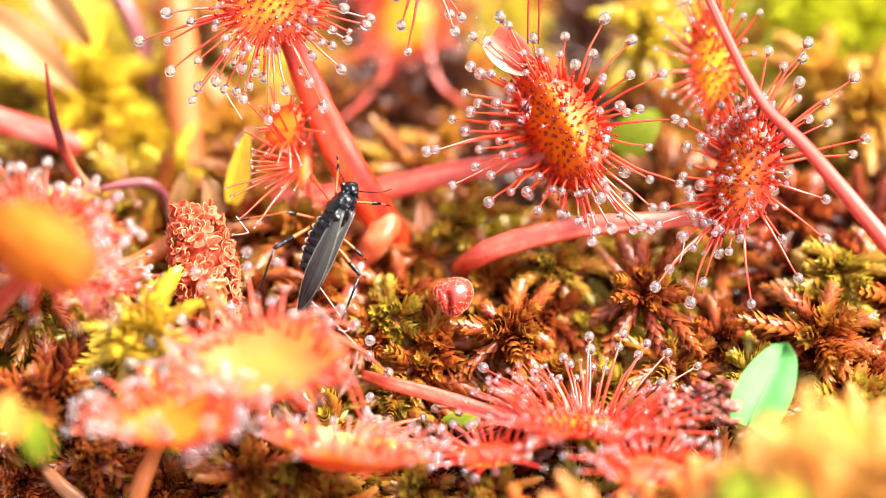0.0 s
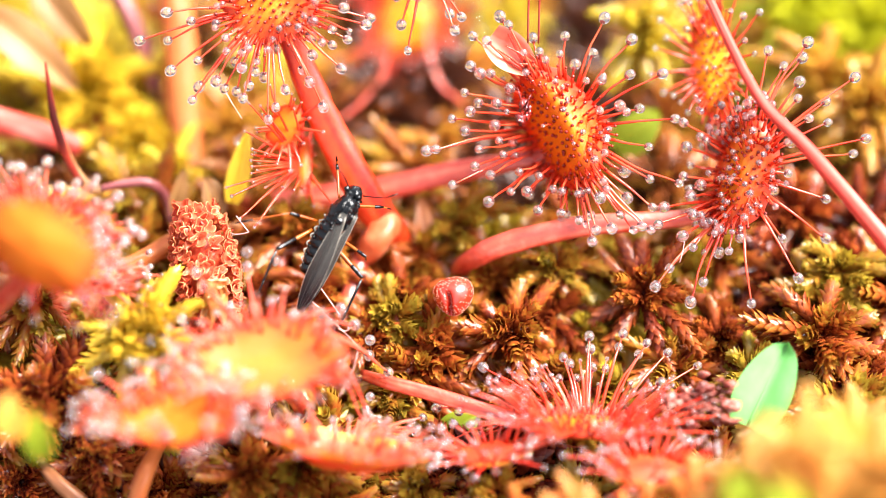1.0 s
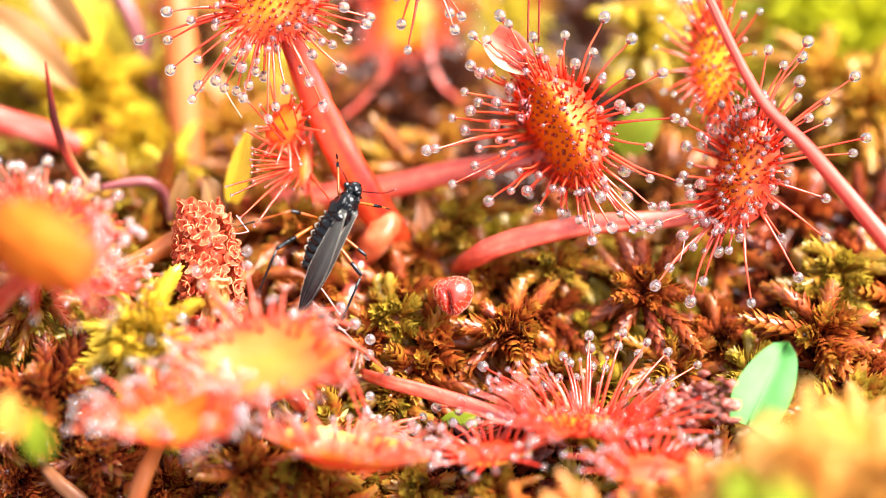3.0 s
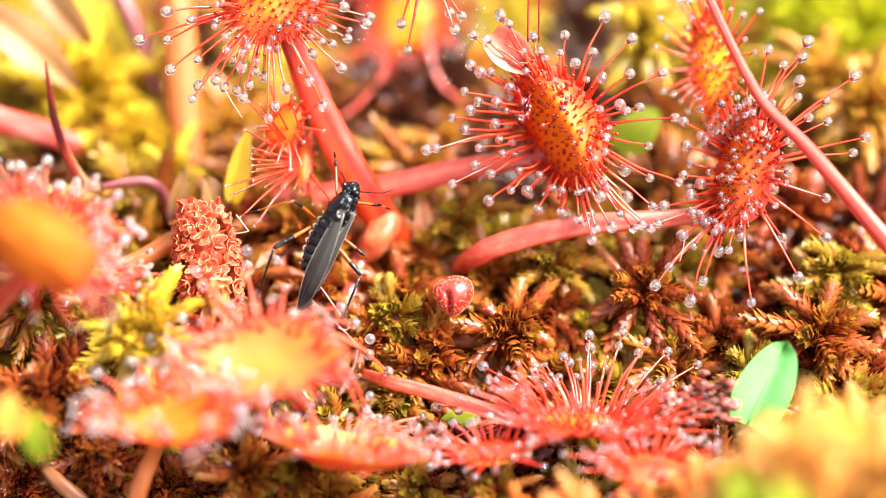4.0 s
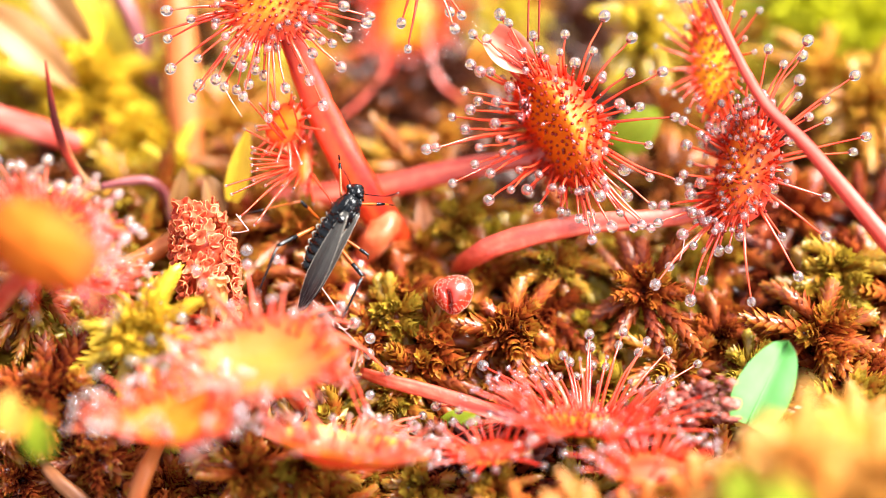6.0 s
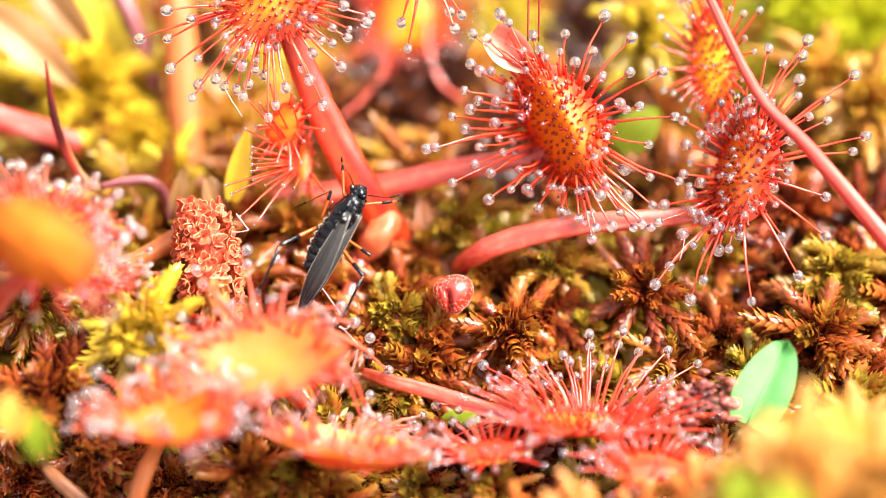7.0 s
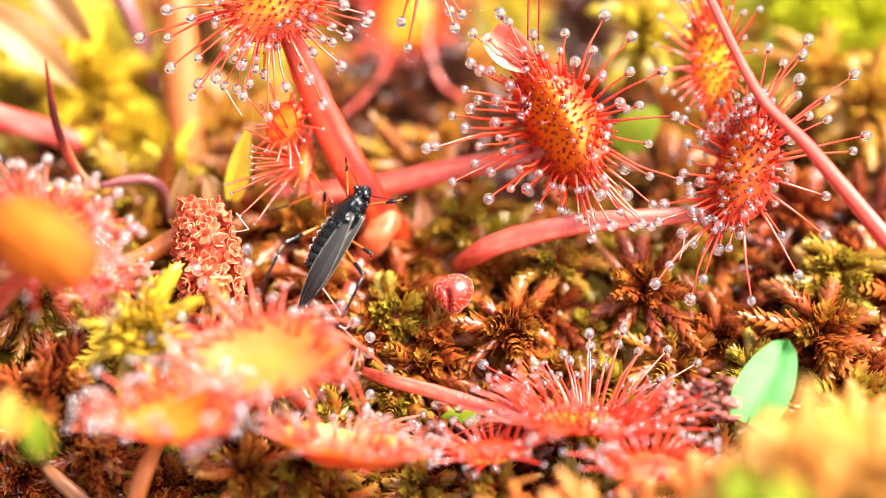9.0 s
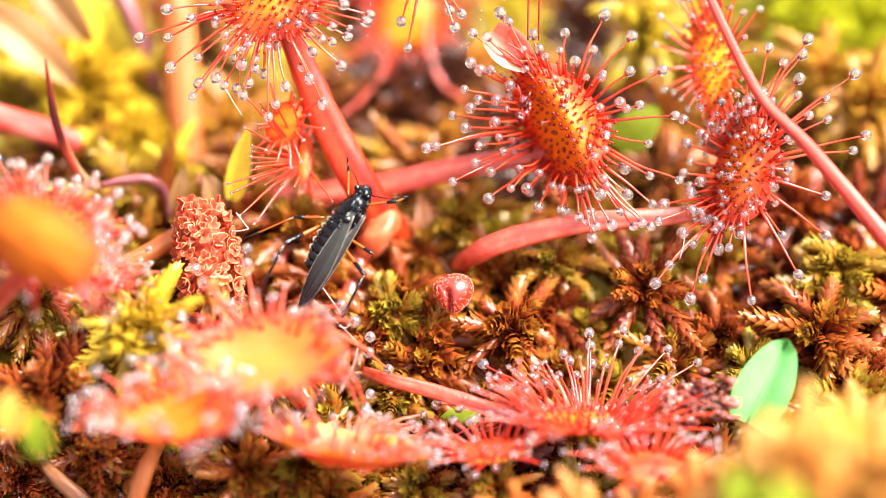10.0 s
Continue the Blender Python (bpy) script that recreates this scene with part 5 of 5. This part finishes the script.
# middle leg that flails
leg((-7.10, 1.74, 0.9), 1.70, 3.1, (1, -1),
    [(0, -8.77, 2.17), (0.2, -9.15, 2.23), (0.45, -7.05, 3.37), (0.6, -7.05, 3.37), (0.8, -8.35, 2.50), (1, -8.58, 2.08), (1.2, -8.55, 2.05), (1.45, -6.51, 3.28), (1.6, -6.66, 3.22), (1.8, -8.39, 2.26), (2, -8.42, 2.32), (2.5, -8.58, 1.92),
     (3.3, -8.48, 2.29), (4, -8.32, 2.72), (4.5, -8.74, 2.46), (5.5, -8.74, 2.21), (6.3, -7.62, 2.86), (6.8, -6.31, 3.24), (7.05, -6.28, 3.30), (7.4, -8.13, 2.08), (7.5, -8.51, 1.82), (7.65, -6.82, 3.06), (8.1, -6.66, 3.15), (8.45, -8.10, 1.96),
     (8.55, -7.94, 1.99), (8.8, -6.51, 3.20), (9.05, -6.66, 3.13), (9.3, -8.48, 1.81), (9.5, -8.10, 1.59), (10, -8.55, 1.70)],
    [(0, -12.24, 1.56), (0.2, -11.70, 1.49), (0.45, -9.12, 2.25), (0.6, -9.38, 2.25), (0.8, -11.29, 1.96), (1, -12.24, 1.44), (1.2, -12.15, 1.50), (1.45, -8.42, 2.20), (1.6, -8.90, 2.20), (1.8, -10.65, 1.62), (2, -10.75, 1.49), (2.5, -11.83, 0.77),
     (3.3, -11.45, 1.49), (4, -11.29, 1.96), (4.5, -11.93, 1.66), (5.5, -11.61, 1.80), (6.3, -11.29, 1.91), (6.8, -9.06, 2.15), (7.05, -8.42, 2.34), (7.4, -10.97, 1.25), (7.5, -11.45, 0.86), (7.65, -10.17, 1.72), (8.1, -10.27, 1.77), (8.45, -11.61, 0.84),
     (8.55, -11.51, 0.78), (8.8, -10.33, 1.86), (9.05, -10.24, 1.79), (9.3, -11.29, 0.89), (9.5, -11.42, 0.25), (10, -11.61, 0.30)], tip_dark=0.32)
# hind legs
leg((-7.36, 1.24, 0.8), 2.45, 2.75, (1, -1),
    [(0, -9.50, 0.13), (0.5, -9.79, 0.11), (1, -9.31, 0.07), (1.5, -9.53, 0.13), (2, -9.22, 0.02), (2.5, -9.28, 0.04), (4, -9.50, 0.07), (5, -9.41, 0.15), (7, -9.12, 0.17), (8.5, -8.96, 0.24), (10, -8.90, 0.20)],
    [(0, -10.40, -2.43), (0.5, -10.49, -2.34), (1, -10.40, -2.51), (4, -10.43, -2.44), (7, -10.40, -2.63), (10, -10.40, -2.76)], dark=0.55, tip_dark=0.97, stout=1.3)
leg((-5.90, 0.16, 0.8), 2.1, 3.2, (1, -1),
    [(0, -4.56, -1.56), (0.5, -4.82, -1.54), (1, -4.53, -1.59), (1.5, -4.69, -1.53), (2, -4.46, -1.61), (2.5, -4.53, -1.55), (4, -4.59, -1.55), (7, -4.50, -1.55), (10, -4.43, -1.55)],
    [(0, -5.96, -4.53), (4.5, -5.93, -4.53), (10, -5.93, -4.51)], dark=0.45, tip_dark=0.97, stout=1.3)
# middle and fore legs on the far side
leg((-5.72, 0.73, 0.6), 1.75, 1.0, (1, -1),
    [(0, -4.53, -0.32), (0.5, -4.72, -0.30), (1, -4.34, -0.37), (1.5, -4.50, -0.32), (2, -4.27, -0.33), (4, -4.43, -0.34), (5, -4.30, -0.36), (7, -4.11, -0.40), (10, -3.95, -0.40)],
    [(0, -4.40, -0.58), (4.5, -4.34, -0.61), (10, -4.08, -0.66)], dark=0.35)
leg((-5.01, 2.63, 0.7), 1.9, 1.2, (-1, -1),
    [(0, -3.57, 2.68), (0.2, -3.57, 2.93), (0.5, -3.70, 2.83), (1, -3.44, 2.46), (1.5, -3.70, 2.55), (2, -3.51, 2.38), (4, -3.57, 2.50), (5.5, -3.51, 2.50), (7, -2.93, 2.63), (8, -2.68, 2.64), (10, -2.55, 2.60)],
    [(0, -3.00, 2.55), (0.2, -2.68, 3.18), (0.5, -3.00, 2.73), (1, -2.93, 2.34), (4, -3.00, 2.27), (5.5, -3.00, 2.37), (7, -2.30, 2.72), (10, -1.85, 2.92)], dark=0.3)
leg((-5.91, 3.05, 0.4), 2.1, 0.6, (-1, 1),
    [(0, -5.99, 4.91), (0.5, -6.41, 5.09), (1, -6.03, 4.89), (1.5, -6.19, 5.00), (2, -5.90, 4.93), (4, -6.12, 5.02), (5, -6.03, 5.00), (7, -5.74, 4.70), (10, -5.42, 4.57)],
    [(0, -6.09, 5.61), (0.5, -6.54, 5.54), (1, -6.06, 5.33), (1.5, -6.25, 5.45), (2, -5.93, 5.38), (4, -6.19, 5.53), (5, -6.06, 5.44), (7, -5.80, 5.21), (10, -5.48, 5.15)], dark=0.15)


# How far the gnat's leg pulls the withered leaf over: seconds, millimetres at its top.
pull_rows = [(0, -0.45), (0.3, -0.42), (0.42, -0.03), (0.8, 0), (0.9, -0.2), (1.0, -0.28), (1.2, -0.42), (1.3, -0.36), (1.42, -0.06), (1.5, 0), (4.3, 0), (4.4, -0.12),
             (4.6, -0.19), (5.0, -0.26), (5.5, -0.36), (5.75, -0.36), (6.2, -0.28), (6.5, -0.03), (6.8, 0), (10, 0.02)]


# ---- what moves ----
def motions():
    times = [i / 10 for i in range(101)]
    rest = withered.matrix_world.copy()
    walk(withered, [(t, rest @ Matrix.Rotation(-between([(a, b, 0) for a, b in pull_rows], t).x / 8.15, 4, "Z")) for t in times])
    walk(gnat, [(t, Matrix.Translation(bank(*gnat_pose(t).translation) * MM) @ BANK.to_4x4() @ gnat_pose(t).to_3x3().to_4x4()) for t in times])
    for fem, tib, hip, thigh, shin, bend, knees, feet, k0, f0 in legs:
        thighs, shins = [], []
        for t in times:
            at, kd, knee, fd = place_leg(t, hip, thigh, shin, bend, knees, feet)
            thighs.append((t, Matrix.Translation(at * MM) @ k0.rotation_difference(kd).to_matrix().to_4x4()))
            shins.append((t, Matrix.Translation(knee * MM) @ f0.rotation_difference(fd).to_matrix().to_4x4()))
        walk(fem, thighs)
        walk(tib, shins)


motions()
